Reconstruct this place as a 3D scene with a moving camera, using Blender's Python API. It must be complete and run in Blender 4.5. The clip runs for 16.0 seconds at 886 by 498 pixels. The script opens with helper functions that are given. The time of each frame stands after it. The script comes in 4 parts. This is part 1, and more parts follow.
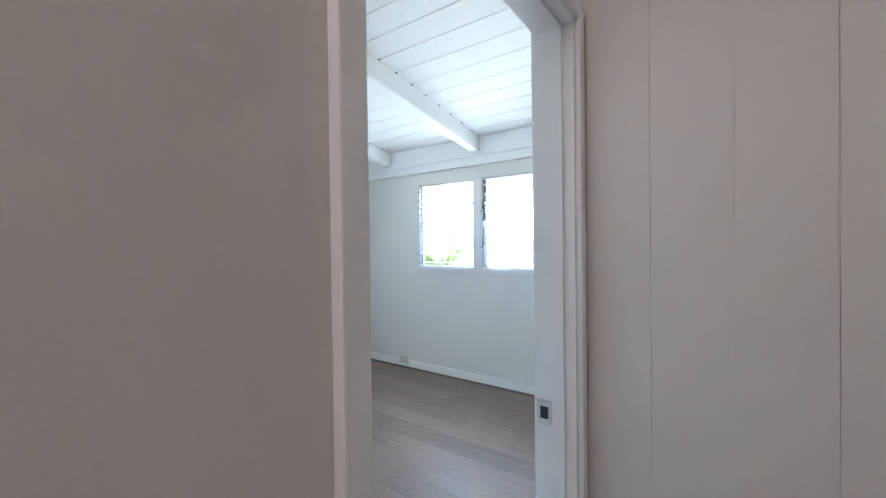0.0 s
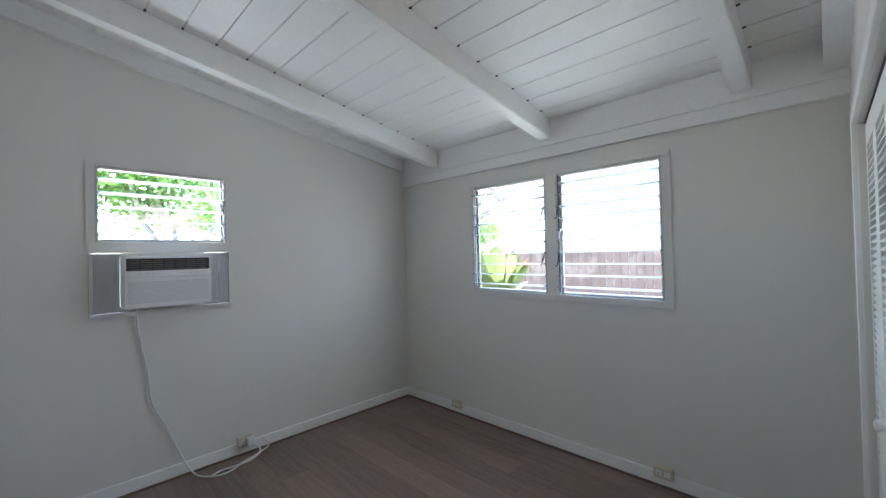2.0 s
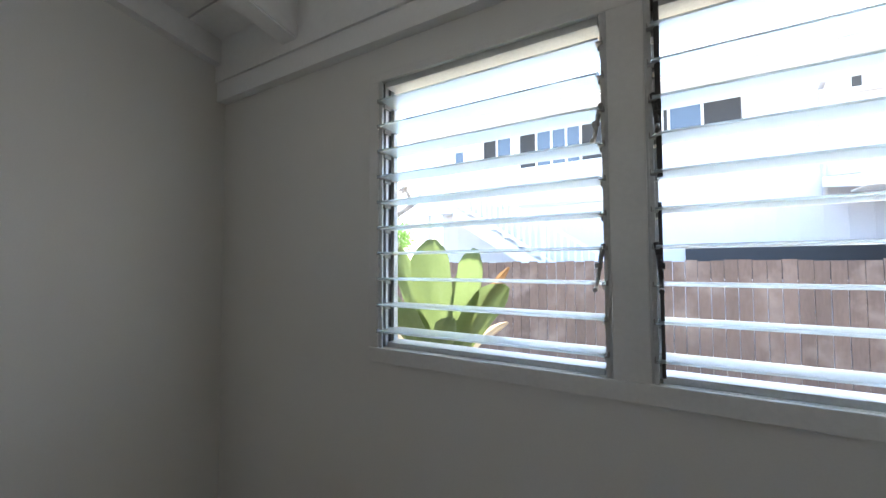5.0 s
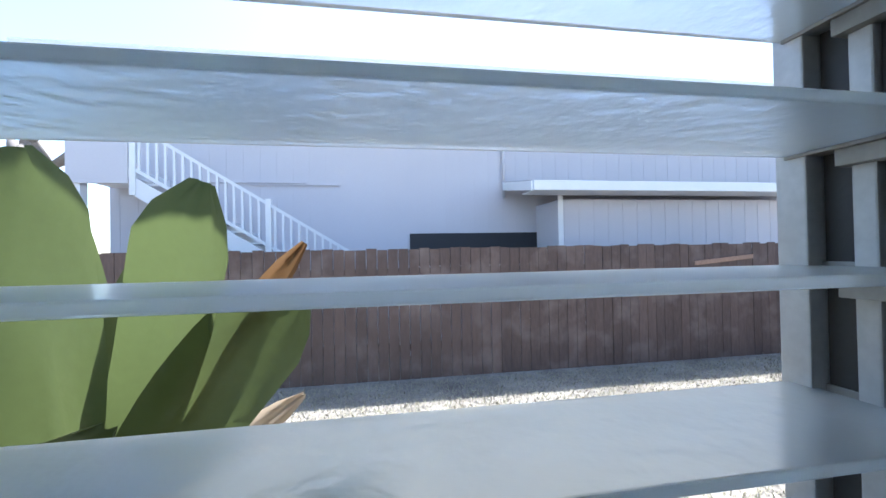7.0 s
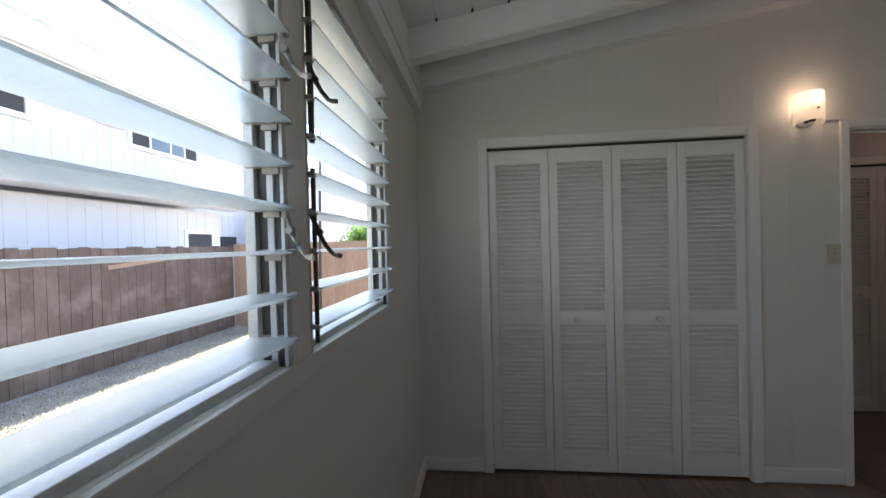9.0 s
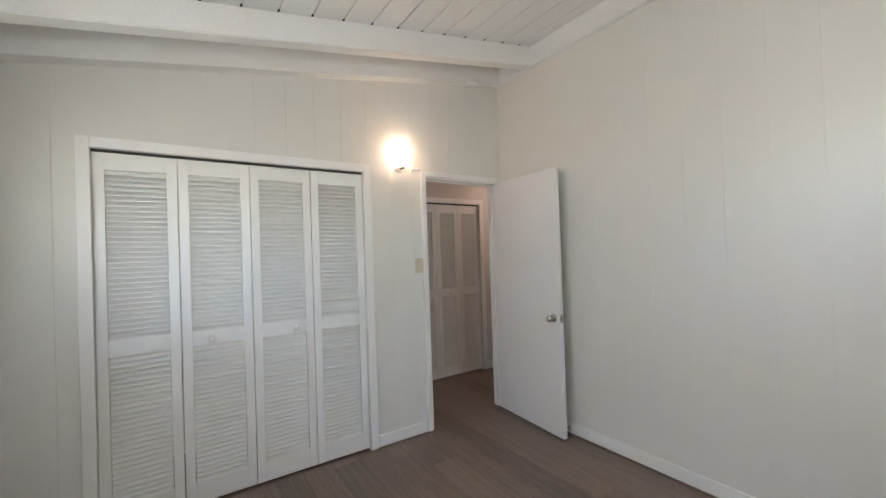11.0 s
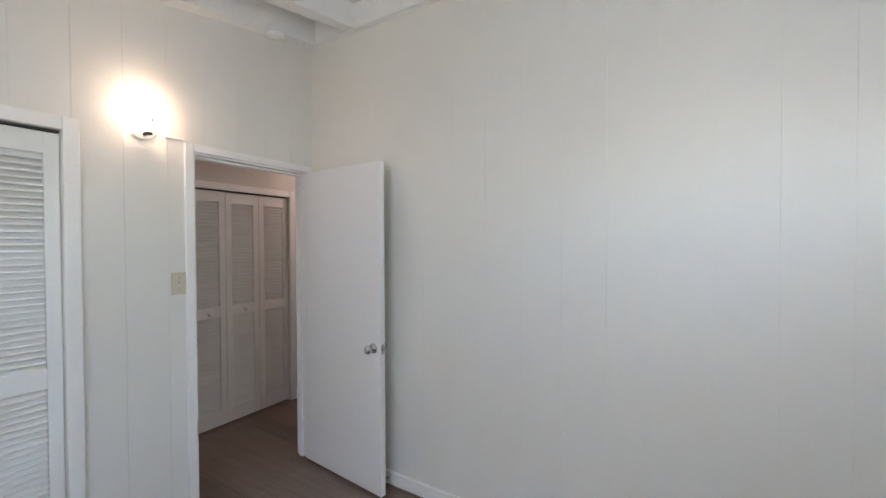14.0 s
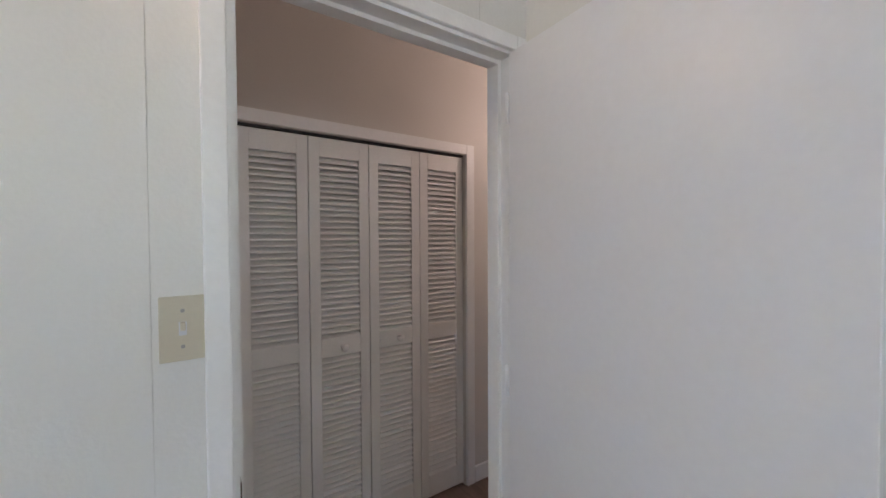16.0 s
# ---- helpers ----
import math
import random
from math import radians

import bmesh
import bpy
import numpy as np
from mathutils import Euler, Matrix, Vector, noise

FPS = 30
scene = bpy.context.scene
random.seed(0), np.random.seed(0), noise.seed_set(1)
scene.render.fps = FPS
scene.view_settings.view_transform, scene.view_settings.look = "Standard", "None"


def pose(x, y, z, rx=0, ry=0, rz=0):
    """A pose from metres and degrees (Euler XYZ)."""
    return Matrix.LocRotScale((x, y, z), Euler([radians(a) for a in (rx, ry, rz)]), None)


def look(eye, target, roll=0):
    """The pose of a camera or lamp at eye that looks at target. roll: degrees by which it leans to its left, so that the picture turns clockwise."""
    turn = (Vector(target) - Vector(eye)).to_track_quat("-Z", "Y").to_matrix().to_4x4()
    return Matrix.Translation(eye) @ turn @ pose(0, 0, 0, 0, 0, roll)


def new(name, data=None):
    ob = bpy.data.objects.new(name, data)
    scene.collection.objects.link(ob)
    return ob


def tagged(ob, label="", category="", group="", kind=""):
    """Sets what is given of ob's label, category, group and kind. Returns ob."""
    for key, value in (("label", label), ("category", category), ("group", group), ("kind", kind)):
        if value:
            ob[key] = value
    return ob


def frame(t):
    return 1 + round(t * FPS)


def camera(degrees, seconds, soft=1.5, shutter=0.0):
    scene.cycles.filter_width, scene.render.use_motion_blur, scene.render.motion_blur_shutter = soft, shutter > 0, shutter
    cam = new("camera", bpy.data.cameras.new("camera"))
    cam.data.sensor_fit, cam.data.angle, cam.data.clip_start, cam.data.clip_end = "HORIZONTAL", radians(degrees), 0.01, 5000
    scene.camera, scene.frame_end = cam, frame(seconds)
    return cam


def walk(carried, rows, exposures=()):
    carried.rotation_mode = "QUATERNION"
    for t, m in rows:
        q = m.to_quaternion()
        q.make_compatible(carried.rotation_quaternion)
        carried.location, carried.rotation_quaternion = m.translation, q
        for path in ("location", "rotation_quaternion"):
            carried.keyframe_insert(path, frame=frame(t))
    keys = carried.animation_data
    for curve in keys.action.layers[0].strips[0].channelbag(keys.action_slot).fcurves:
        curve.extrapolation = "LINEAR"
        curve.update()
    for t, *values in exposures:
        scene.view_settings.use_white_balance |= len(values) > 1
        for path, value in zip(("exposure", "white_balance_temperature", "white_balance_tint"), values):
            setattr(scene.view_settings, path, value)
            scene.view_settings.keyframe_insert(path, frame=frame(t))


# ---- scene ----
cam = camera(97.1, 16.0)
PATH = [
    (0, (3.818, -3.505, 1.44), (2.655, -1.879, 1.42), -0.7),
    (0.5, (3.711, -3.289, 1.5), (2.568, -1.648, 1.482), -1.4),
    (1.0, (3.565, -3.142, 1.537), (2.416, -1.505, 1.521), -1.6),
    (1.5, (3.450, -2.967, 1.515), (2.195, -1.410, 1.530), -1.7),
    (2, (3.296, -2.779, 1.518), (1.897, -1.35, 1.547), -1.3),
    (2.5, (3.046, -2.602, 1.516), (1.643, -1.177, 1.548), -1.1),
    (3, (2.826, -2.406, 1.518), (1.501, -0.909, 1.56), -1.2),
    (3.5, (2.606, -2.117, 1.52), (1.361, -0.552, 1.565), -1.3),
    (3.7, (2.515, -1.983, 1.499), (1.296, -0.398, 1.554), -1.2),
    (5.8, (1.563, -0.545, 1.473), (0.815, 1.31, 1.511), -1.0),
    (6, (1.514, -0.429, 1.483), (0.858, 1.46, 1.495), -1.4),
    (6.5, (1.437, -0.233, 1.457), (0.984, 1.715, 1.471), -0.9),
    (7, (1.399, -0.189, 1.444), (1.72, 1.785, 1.466), -1.1),
    (7.5, (1.279, -0.297, 1.449), (2.256, 1.448, 1.466), -1.2),
    (8, (1.17, -0.36, 1.467), (2.654, 0.981, 1.462), -1.4),
    (8.2, (1.12, -0.363, 1.467), (2.774, 0.763, 1.453), -1.6),
    (8.5, (1.058, -0.36, 1.448), (2.907, 0.401, 1.429), -1.2),
    (9, (0.954, -0.416, 1.434), (2.942, -0.202, 1.41), -1.5),
    (9.5, (0.879, -0.502, 1.432), (2.87, -0.692, 1.406), -1.5),
    (10, (0.836, -0.583, 1.428), (2.765, -1.113, 1.398), -1.3),
    (10.2, (0.812, -0.654, 1.413), (2.708, -1.289, 1.395), -1.4),
    (12.3, (0.573, -0.973, 1.426), (1.585, -2.698, 1.413), -1.2),
    (12.5, (0.558, -1.022, 1.451), (1.486, -2.794, 1.425), -0.8),
    (13, (0.597, -1.109, 1.469), (1.448, -2.919, 1.441), -0.7),
    (13.5, (0.81, -1.207, 1.489), (1.671, -3.012, 1.456), -0.3),
    (14, (1.123, -1.354, 1.531), (2.169, -3.058, 1.499), -0.2),
    (14.5, (1.484, -1.615, 1.527), (2.836, -3.089, 1.491), -0.3),
    (15, (1.862, -1.863, 1.501), (3.393, -3.149, 1.453), -0.4),
    (15.5, (2.231, -2.1, 1.491), (3.789, -3.352, 1.442), -0.2),
    (16, (2.561, -2.366, 1.475), (4.197, -3.516, 1.429), -0.3),
]
EXPOSURES = [(0, 5.3, 5250, 2), (0.5, 5.25, 5300, 1), (1, 4.6, 5350, 2), (1.5, 4.25, 5600, 4), (2.5, 3.85, 6000, 8), (3.7, 3.45, 6300, 9), (5.8, 2.75, 6300, 10), (6.5, 1.85, 5900, 11), (7, 1.65, 5800, 11), (7.5, 1.75, 5950, 12), (8, 1.95, 6200, 12), (8.5, 2.2, 6500, 11), (9, 2.7, 6700, 11), (9.5, 3.4, 6800, 9), (10.2, 4.05, 6800, 10), (12.3, 4.6, 6450, 9), (14, 4.5, 6250, 10), (16, 4.5, 6200, 11)]
walk(cam, [(t, look(eye, target, roll)) for t, eye, target, roll in PATH], EXPOSURES)

# ---- world, sun, lamps ----
SUN_TO = Vector((0.25, 0.46, 1.0)).normalized()
world = bpy.data.worlds.new("world")
scene.world = world
world.use_nodes = True
wn = world.node_tree
sky = wn.nodes.new("ShaderNodeTexSky")
sky.sky_type, sky.sun_disc = "NISHITA", False
sky.sun_elevation = math.asin(SUN_TO.z)
sky.sun_rotation = math.atan2(SUN_TO.x, SUN_TO.y)
wn.links.new(sky.outputs[0], wn.nodes["Background"].inputs[0])
wn.nodes["Background"].inputs[1].default_value = 0.15
sun = new("sun", bpy.data.lights.new("sun", "SUN"))
sun.data.energy, sun.data.angle, sun.data.color = 4.5, radians(0.5), (1.0, 0.96, 0.9)
sun.matrix_basis = look(SUN_TO * 50, (0, 0, 0))


def lamp(name, place, watts, colour, size):
    ob = new(name, bpy.data.lights.new(name, "POINT"))
    ob.data.energy, ob.data.color, ob.data.shadow_soft_size = watts, colour, size
    ob.location = place
    return ob


lamp("sconce_light", (3.31, -2.235, 2.19), 0.11, (1.0, 0.70, 0.50), 0.03)
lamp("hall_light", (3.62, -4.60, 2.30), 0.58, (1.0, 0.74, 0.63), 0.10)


def window_fill(name, place, target, wide, high, watts, colour):
    """An area lamp added in a window's opening to boost the daylight indoors."""
    ob = new(name, bpy.data.lights.new(name, "AREA"))
    ob.data.shape, ob.data.size, ob.data.size_y = "RECTANGLE", wide, high
    ob.data.energy, ob.data.color = watts, colour
    ob.matrix_basis = look(place, target)


window_fill("north_window_fill", (1.765, -0.055, 1.66), (1.765, -1, 1.66), 1.56, 0.90, 0.56, (1.0, 0.97, 0.93))
window_fill("west_window_fill", (0.055, -2.175, 1.89), (1, -2.175, 1.89), 0.74, 0.46, 0.36, (0.98, 0.98, 0.97))


# ---- materials ----
def mat(name, base, rough=0.6, var=0.06, scale=3.0, bump=0.05, bscale=90.0, metal=0.0, rand=0.0, stretch=(1, 1, 1), spec=0.5, dirt=None, dscale=1.2):
    """A surface with variation at two scales, fine relief and, if asked, patches of dirt and piece-to-piece change."""
    m = bpy.data.materials.new(name)
    m.use_nodes = True
    t = m.node_tree
    b = t.nodes["Principled BSDF"]
    b.inputs["Roughness"].default_value, b.inputs["Metallic"].default_value = rough, metal
    b.inputs["Specular IOR Level"].default_value = spec
    co = t.nodes.new("ShaderNodeTexCoord")
    mp = t.nodes.new("ShaderNodeMapping")
    mp.inputs["Scale"].default_value = stretch
    gm = t.nodes.new("ShaderNodeNewGeometry")
    t.links.new(gm.outputs["Position"], mp.inputs[0])
    n1, n2 = t.nodes.new("ShaderNodeTexNoise"), t.nodes.new("ShaderNodeTexNoise")
    n1.inputs["Scale"].default_value, n1.inputs["Detail"].default_value = scale, 4
    n2.inputs["Scale"].default_value, n2.inputs["Detail"].default_value = bscale, 3
    for n in (n1, n2):
        t.links.new(mp.outputs[0], n.inputs["Vector"])
    add = t.nodes.new("ShaderNodeMath")
    add.operation = "ADD"
    t.links.new(n1.outputs[0], add.inputs[0])
    t.links.new(n2.outputs[0], add.inputs[1])
    val = add.outputs[0]
    if rand:
        info = t.nodes.new("ShaderNodeObjectInfo")
        mul = t.nodes.new("ShaderNodeMath")
        mul.operation = "MULTIPLY_ADD"
        mul.inputs[1].default_value = rand
        t.links.new(info.outputs["Random"], mul.inputs[0])
        t.links.new(val, mul.inputs[2])
        val = mul.outputs[0]
    mr = t.nodes.new("ShaderNodeMapRange")
    mr.inputs[1].default_value, mr.inputs[2].default_value = 0.6, 1.4 + rand
    mr.inputs[3].default_value, mr.inputs[4].default_value = 1 - var, 1 + var
    t.links.new(val, mr.inputs[0])
    mx = t.nodes.new("ShaderNodeVectorMath")
    mx.operation = "SCALE"
    mx.inputs[0].default_value = base
    t.links.new(mr.outputs[0], mx.inputs["Scale"])
    col = mx.outputs[0]
    if dirt:
        n3 = t.nodes.new("ShaderNodeTexNoise")
        n3.inputs["Scale"].default_value, n3.inputs["Detail"].default_value = dscale, 6
        t.links.new(gm.outputs["Position"], n3.inputs["Vector"])
        r3 = t.nodes.new("ShaderNodeMapRange")
        r3.inputs[1].default_value, r3.inputs[2].default_value = 0.5, 0.72
        t.links.new(n3.outputs[0], r3.inputs[0])
        mixc = t.nodes.new("ShaderNodeMix")
        mixc.data_type = "RGBA"
        mixc.inputs["B"].default_value = (*dirt, 1)
        t.links.new(r3.outputs[0], mixc.inputs["Factor"])
        t.links.new(col, mixc.inputs["A"])
        col = mixc.outputs["Result"]
    t.links.new(col, b.inputs["Base Color"])
    if bump:
        bp = t.nodes.new("ShaderNodeBump")
        bp.inputs["Strength"].default_value, bp.inputs["Distance"].default_value = bump, 0.01
        t.links.new(n2.outputs[0], bp.inputs["Height"])
        t.links.new(bp.outputs[0], b.inputs["Normal"])
    return m


def glowing(name, colour, power):
    m = bpy.data.materials.new(name)
    m.use_nodes = True
    b = m.node_tree.nodes["Principled BSDF"]
    b.inputs["Base Color"].default_value = (*colour, 1)
    b.inputs["Emission Color"].default_value = (*colour, 1)
    b.inputs["Emission Strength"].default_value = power
    return m


def see_through(name, body, clear, rough, body_mix, ripple=0.0, rscale=60):
    """Obscure glass or a leaf: a scattering body mixed with a clear or glassy part."""
    m = bpy.data.materials.new(name)
    m.use_nodes = True
    t = m.node_tree
    out = t.nodes["Material Output"]
    t.nodes.remove(t.nodes["Principled BSDF"])
    tr, df, gl = (t.nodes.new("ShaderNodeBsdf" + k) for k in ("Translucent", "Diffuse", "Glass"))
    tr.inputs[0].default_value = df.inputs[0].default_value = (*body, 1)
    gl.inputs[0].default_value, gl.inputs["Roughness"].default_value = (*clear, 1), rough
    gl.inputs["IOR"].default_value = 1.3
    a, c = t.nodes.new("ShaderNodeMixShader"), t.nodes.new("ShaderNodeMixShader")
    a.inputs[0].default_value = 0.4
    t.links.new(tr.outputs[0], a.inputs[1])
    t.links.new(df.outputs[0], a.inputs[2])
    c.inputs[0].default_value = body_mix
    t.links.new(gl.outputs[0], c.inputs[1])
    t.links.new(a.outputs[0], c.inputs[2])
    t.links.new(c.outputs[0], out.inputs[0])
    if ripple:
        gm = t.nodes.new("ShaderNodeNewGeometry")
        n = t.nodes.new("ShaderNodeTexNoise")
        n.inputs["Scale"].default_value = rscale
        bp = t.nodes.new("ShaderNodeBump")
        bp.inputs["Strength"].default_value, bp.inputs["Distance"].default_value = ripple, 0.004
        t.links.new(gm.outputs["Position"], n.inputs["Vector"])
        t.links.new(n.outputs[0], bp.inputs["Height"])
        t.links.new(bp.outputs[0], gl.inputs["Normal"])
    return m


def leafy(name, base, back, rand=0.5, vein=0.0):
    m = mat(name, base, 0.4, 0.25, 6, 0.1, 60, rand=rand)
    t = m.node_tree
    out, b = t.nodes["Material Output"], t.nodes["Principled BSDF"]
    tr = t.nodes.new("ShaderNodeBsdfTranslucent")
    tr.inputs[0].default_value = (*back, 1)
    mx = t.nodes.new("ShaderNodeMixShader")
    mx.inputs[0].default_value = 0.5
    t.links.new(b.outputs[0], mx.inputs[1])
    t.links.new(tr.outputs[0], mx.inputs[2])
    t.links.new(mx.outputs[0], out.inputs[0])
    return m


WALL = mat("wall_paint", (0.75, 0.74, 0.705), 0.55, 0.025, 1.3, 0.04, 160)
PANEL = mat("panel_paint", (0.77, 0.76, 0.725), 0.42, 0.025, 1.3, 0.05, 120)
HALLP = mat("hall_paint", (0.70, 0.67, 0.63), 0.5, 0.03, 1.5, 0.04, 140)
WHITE = mat("white_trim_paint", (0.87, 0.87, 0.86), 0.38, 0.03, 4, 0.06, 70)
CEIL = mat("ceiling_paint", (0.85, 0.85, 0.84), 0.5, 0.035, 2.5, 0.10, 45)
LOUVER = mat("louver_paint", (0.83, 0.83, 0.82), 0.45, 0.03, 6, 0.05, 90)
DOORP = mat("door_paint", (0.84, 0.84, 0.85), 0.32, 0.02, 1.5, 0.05, 60)
SILLW = mat("window_paint", (0.74, 0.73, 0.70), 0.42, 0.05, 7, 0.08, 70)
FLOORM = mat("vinyl_plank", (0.200, 0.147, 0.121), 0.38, 0.5, 5, 0.12, 40, rand=0.40, stretch=(0.5, 7, 7))
SHOE = mat("brown_shoe_wood", (0.16, 0.11, 0.085), 0.5, 0.2, 9, 0.08, 60)
ALU = mat("aluminium", (0.55, 0.55, 0.54), 0.45, 0.12, 12, 0.04, 120, metal=0.3)
ALUD = mat("dull_aluminium_dirty", (0.34, 0.33, 0.31), 0.5, 0.15, 14, 0.06, 120, metal=0.6)
DARK = mat("dark_metal", (0.035, 0.032, 0.03), 0.5, 0.2, 20, 0.06, 120)
CHROME = mat("satin_chrome", (0.62, 0.61, 0.60), 0.18, 0.05, 20, 0.02, 200, metal=1.0)
BEIGE = mat("ivory_plastic", (0.60, 0.55, 0.43), 0.4, 0.03, 9, 0.02, 120)
PLAST = mat("white_plastic", (0.82, 0.83, 0.84), 0.4, 0.03, 6, 0.03, 120)
ACGREY = mat("grey_grille_plastic", (0.66, 0.67, 0.70), 0.5, 0.05, 8, 0.04, 120)
VENT = mat("black_vent_plastic", (0.025, 0.026, 0.03), 0.45, 0.1, 8, 0.03, 100)
SCREEN = glowing("display_digits", (0.85, 0.9, 1.0), 0.012)
BULB = glowing("warm_bulb", (1.0, 0.75, 0.5), 0.12)
SHADE = see_through("frosted_shade_glass", (0.95, 0.93, 0.90), (1, 1, 1), 0.5, 0.8)
GLASS = see_through("obscure_blade_glass", (0.88, 0.94, 0.95), (0.96, 0.99, 0.985), 0.22, 0.38, 0.25, 70)
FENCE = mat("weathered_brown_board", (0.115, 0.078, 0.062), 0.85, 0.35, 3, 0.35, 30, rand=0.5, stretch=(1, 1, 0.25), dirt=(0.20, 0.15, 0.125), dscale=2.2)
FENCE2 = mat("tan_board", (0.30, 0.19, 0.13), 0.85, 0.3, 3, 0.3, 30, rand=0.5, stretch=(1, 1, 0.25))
GROUND = mat("dry_grass_soil", (0.27, 0.245, 0.20), 0.95, 0.45, 2.0, 0.9, 22, dirt=(0.15, 0.125, 0.10), dscale=1.6)
STRAW = mat("straw_grass", (0.36, 0.335, 0.23), 0.8, 0.4, 2, 0.0, 30, rand=0.4)
SIDING = mat("lavender_grey_siding", (0.60, 0.58, 0.60), 0.75, 0.04, 0.8, 0.08, 40)
HTRIM = mat("house_white_trim", (0.80, 0.80, 0.80), 0.5, 0.03, 2, 0.04, 40)
ROOFM = mat("dark_shingle", (0.10, 0.10, 0.11), 0.85, 0.3, 5, 0.4, 30)
HGLASS = mat("window_glass_dark", (0.05, 0.065, 0.09), 0.04, 0.05, 1, 0.0, 5, spec=1.0)
HSCREEN_SHADE = mat("dark_screen_and_shade", (0.03, 0.03, 0.033), 0.7, 0.1, 5, 0.05, 200)
LEAF = leafy("lily_leaf", (0.095, 0.12, 0.05), (0.13, 0.17, 0.06), 0.35)
DEADLEAF = leafy("dry_leaf", (0.30, 0.19, 0.11), (0.22, 0.12, 0.05))
PALELEAF = leafy("bleached_leaf", (0.62, 0.52, 0.42), (0.45, 0.36, 0.25))
TREELEAF = leafy("tree_leaf", (0.06, 0.12, 0.035), (0.16, 0.30, 0.05))
BARK = mat("grey_bark", (0.26, 0.23, 0.20), 0.9, 0.25, 5, 0.5, 25)
HILL = mat("far_hill_green", (0.10, 0.15, 0.12), 0.95, 0.25, 0.05, 0.0, 1)
CORD = mat("white_cord", (0.74, 0.74, 0.72), 0.45, 0.03, 10, 0.02, 100)
EAVE = mat("eave_tan_paint", (0.55, 0.47, 0.36), 0.7, 0.1, 3, 0.08, 40)


# ---- builders ----
def box(bm, x0, x1, y0, y1, z0, z1):
    v = [bm.verts.new((x, y, z)) for x in (x0, x1) for y in (y0, y1) for z in (z0, z1)]
    for f in ((0, 1, 3, 2), (4, 6, 7, 5), (0, 4, 5, 1), (2, 3, 7, 6), (0, 2, 6, 4), (1, 5, 7, 3)):
        bm.faces.new([v[i] for i in f])
    return v


def slope_box(bm, x0, x1, y0, y1, zb, zt):
    """A box whose bottom and top follow heights given as functions of y."""
    v = [bm.verts.new((x, y, f(y))) for x in (x0, x1) for y in (y0, y1) for f in (zb, zt)]
    for f in ((0, 1, 3, 2), (4, 6, 7, 5), (0, 4, 5, 1), (2, 3, 7, 6), (0, 2, 6, 4), (1, 5, 7, 3)):
        bm.faces.new([v[i] for i in f])


def boxes(*bs, bevel=0.0):
    bm = bmesh.new()
    for b in bs:
        box(bm, *b)
    if bevel:
        bmesh.ops.bevel(bm, geom=bm.edges[:], offset=bevel, segments=2, affect="EDGES", profile=0.6)
    return bm


def tube(bm, a, b, r0, r1=None, n=10):
    a, b = Vector(a), Vector(b)
    r1 = r0 if r1 is None else r1
    q = (b - a).to_track_quat("Z", "Y")
    rings = [[bm.verts.new(p + q @ Vector((r * math.cos(k * math.tau / n), r * math.sin(k * math.tau / n), 0))) for k in range(n)] for p, r in ((a, r0), (b, r1))]
    for k in range(n):
        f = bm.faces.new((rings[0][k], rings[0][(k + 1) % n], rings[1][(k + 1) % n], rings[1][k]))
        f.smooth = True
    bm.faces.new(rings[0][::-1])
    bm.faces.new(rings[1])


def lathe(bm, centre, axis, profile, n=20):
    """A turned shape: profile of (along, radius) about the axis."""
    q = Vector(axis).to_track_quat("Z", "Y")
    c = Vector(centre)
    rings = []
    for h, r in profile:
        rings.append([bm.verts.new(c + q @ Vector((r * math.cos(k * math.tau / n), r * math.sin(k * math.tau / n), h))) for k in range(n)])
    for p, s in zip(rings, rings[1:]):
        for k in range(n):
            f = bm.faces.new((p[k], p[(k + 1) % n], s[(k + 1) % n], s[k]))
            f.smooth = True
    bm.faces.new(rings[0][::-1])
    bm.faces.new(rings[-1])


def finish(name, bm, material):
    bmesh.ops.recalc_face_normals(bm, faces=bm.faces[:])
    me = bpy.data.meshes.new(name)
    bm.to_mesh(me)
    bm.free()
    me.materials.append(material)
    return me


def part(name, bm, material, parent=None, label=""):
    ob = new(name, finish(name, bm, material) if isinstance(bm, bmesh.types.BMesh) else bm)
    if parent is not None:
        ob.parent = parent
        if parent.type == "EMPTY":
            ob.matrix_parent_inverse = parent.matrix_basis.inverted()
    if label:
        ob["label"] = label
    return ob


def thing(name, place, label, category, group="", kind=""):
    ob = new(name)
    ob.empty_display_size = 0.1
    ob.matrix_basis = Matrix.Translation(place)
    return tagged(ob, label, category, group, kind)


def structure(name, bm, material, label="", category=""):
    return tagged(part(name, bm, material), label, category, kind="structure")


def piece(name, me, parent, m):
    """A repeat that shares its mesh, standing at the world pose m."""
    ob = new(name, me)
    ob.parent = parent
    ob.matrix_basis = (parent.matrix_basis.inverted() @ m) if parent.type == "EMPTY" else m
    return ob


# ---- plan ----
W, S, T = 3.40, -3.27, 0.10          # room width, south wall, wall thickness
HX = W + T                            # hall face of the east wall
HE, HN, HC = 4.38, -2.40, -4.07       # hall's east wall, north end, corner
GZ = -0.35                            # ground outside


def ceil_z(y):
    return 2.53 - 0.168 * y


def up(y):
    return ceil_z(y) + 0.06


WX0, WXA, WXB, WX1, WZ0, WZ1 = 0.975, 1.727, 1.812, 2.555, 1.19, 2.125   # north window
VY0, VY1, VZ0, VZ1 = -2.565, -1.785, 1.19, 2.14                          # west window with the cooler
CY0, CY1, CZ = -0.44, -1.935, 2.02                                        # closet
DY0, DY1, DZ = -2.460, -3.216, 2.03                                       # doorway

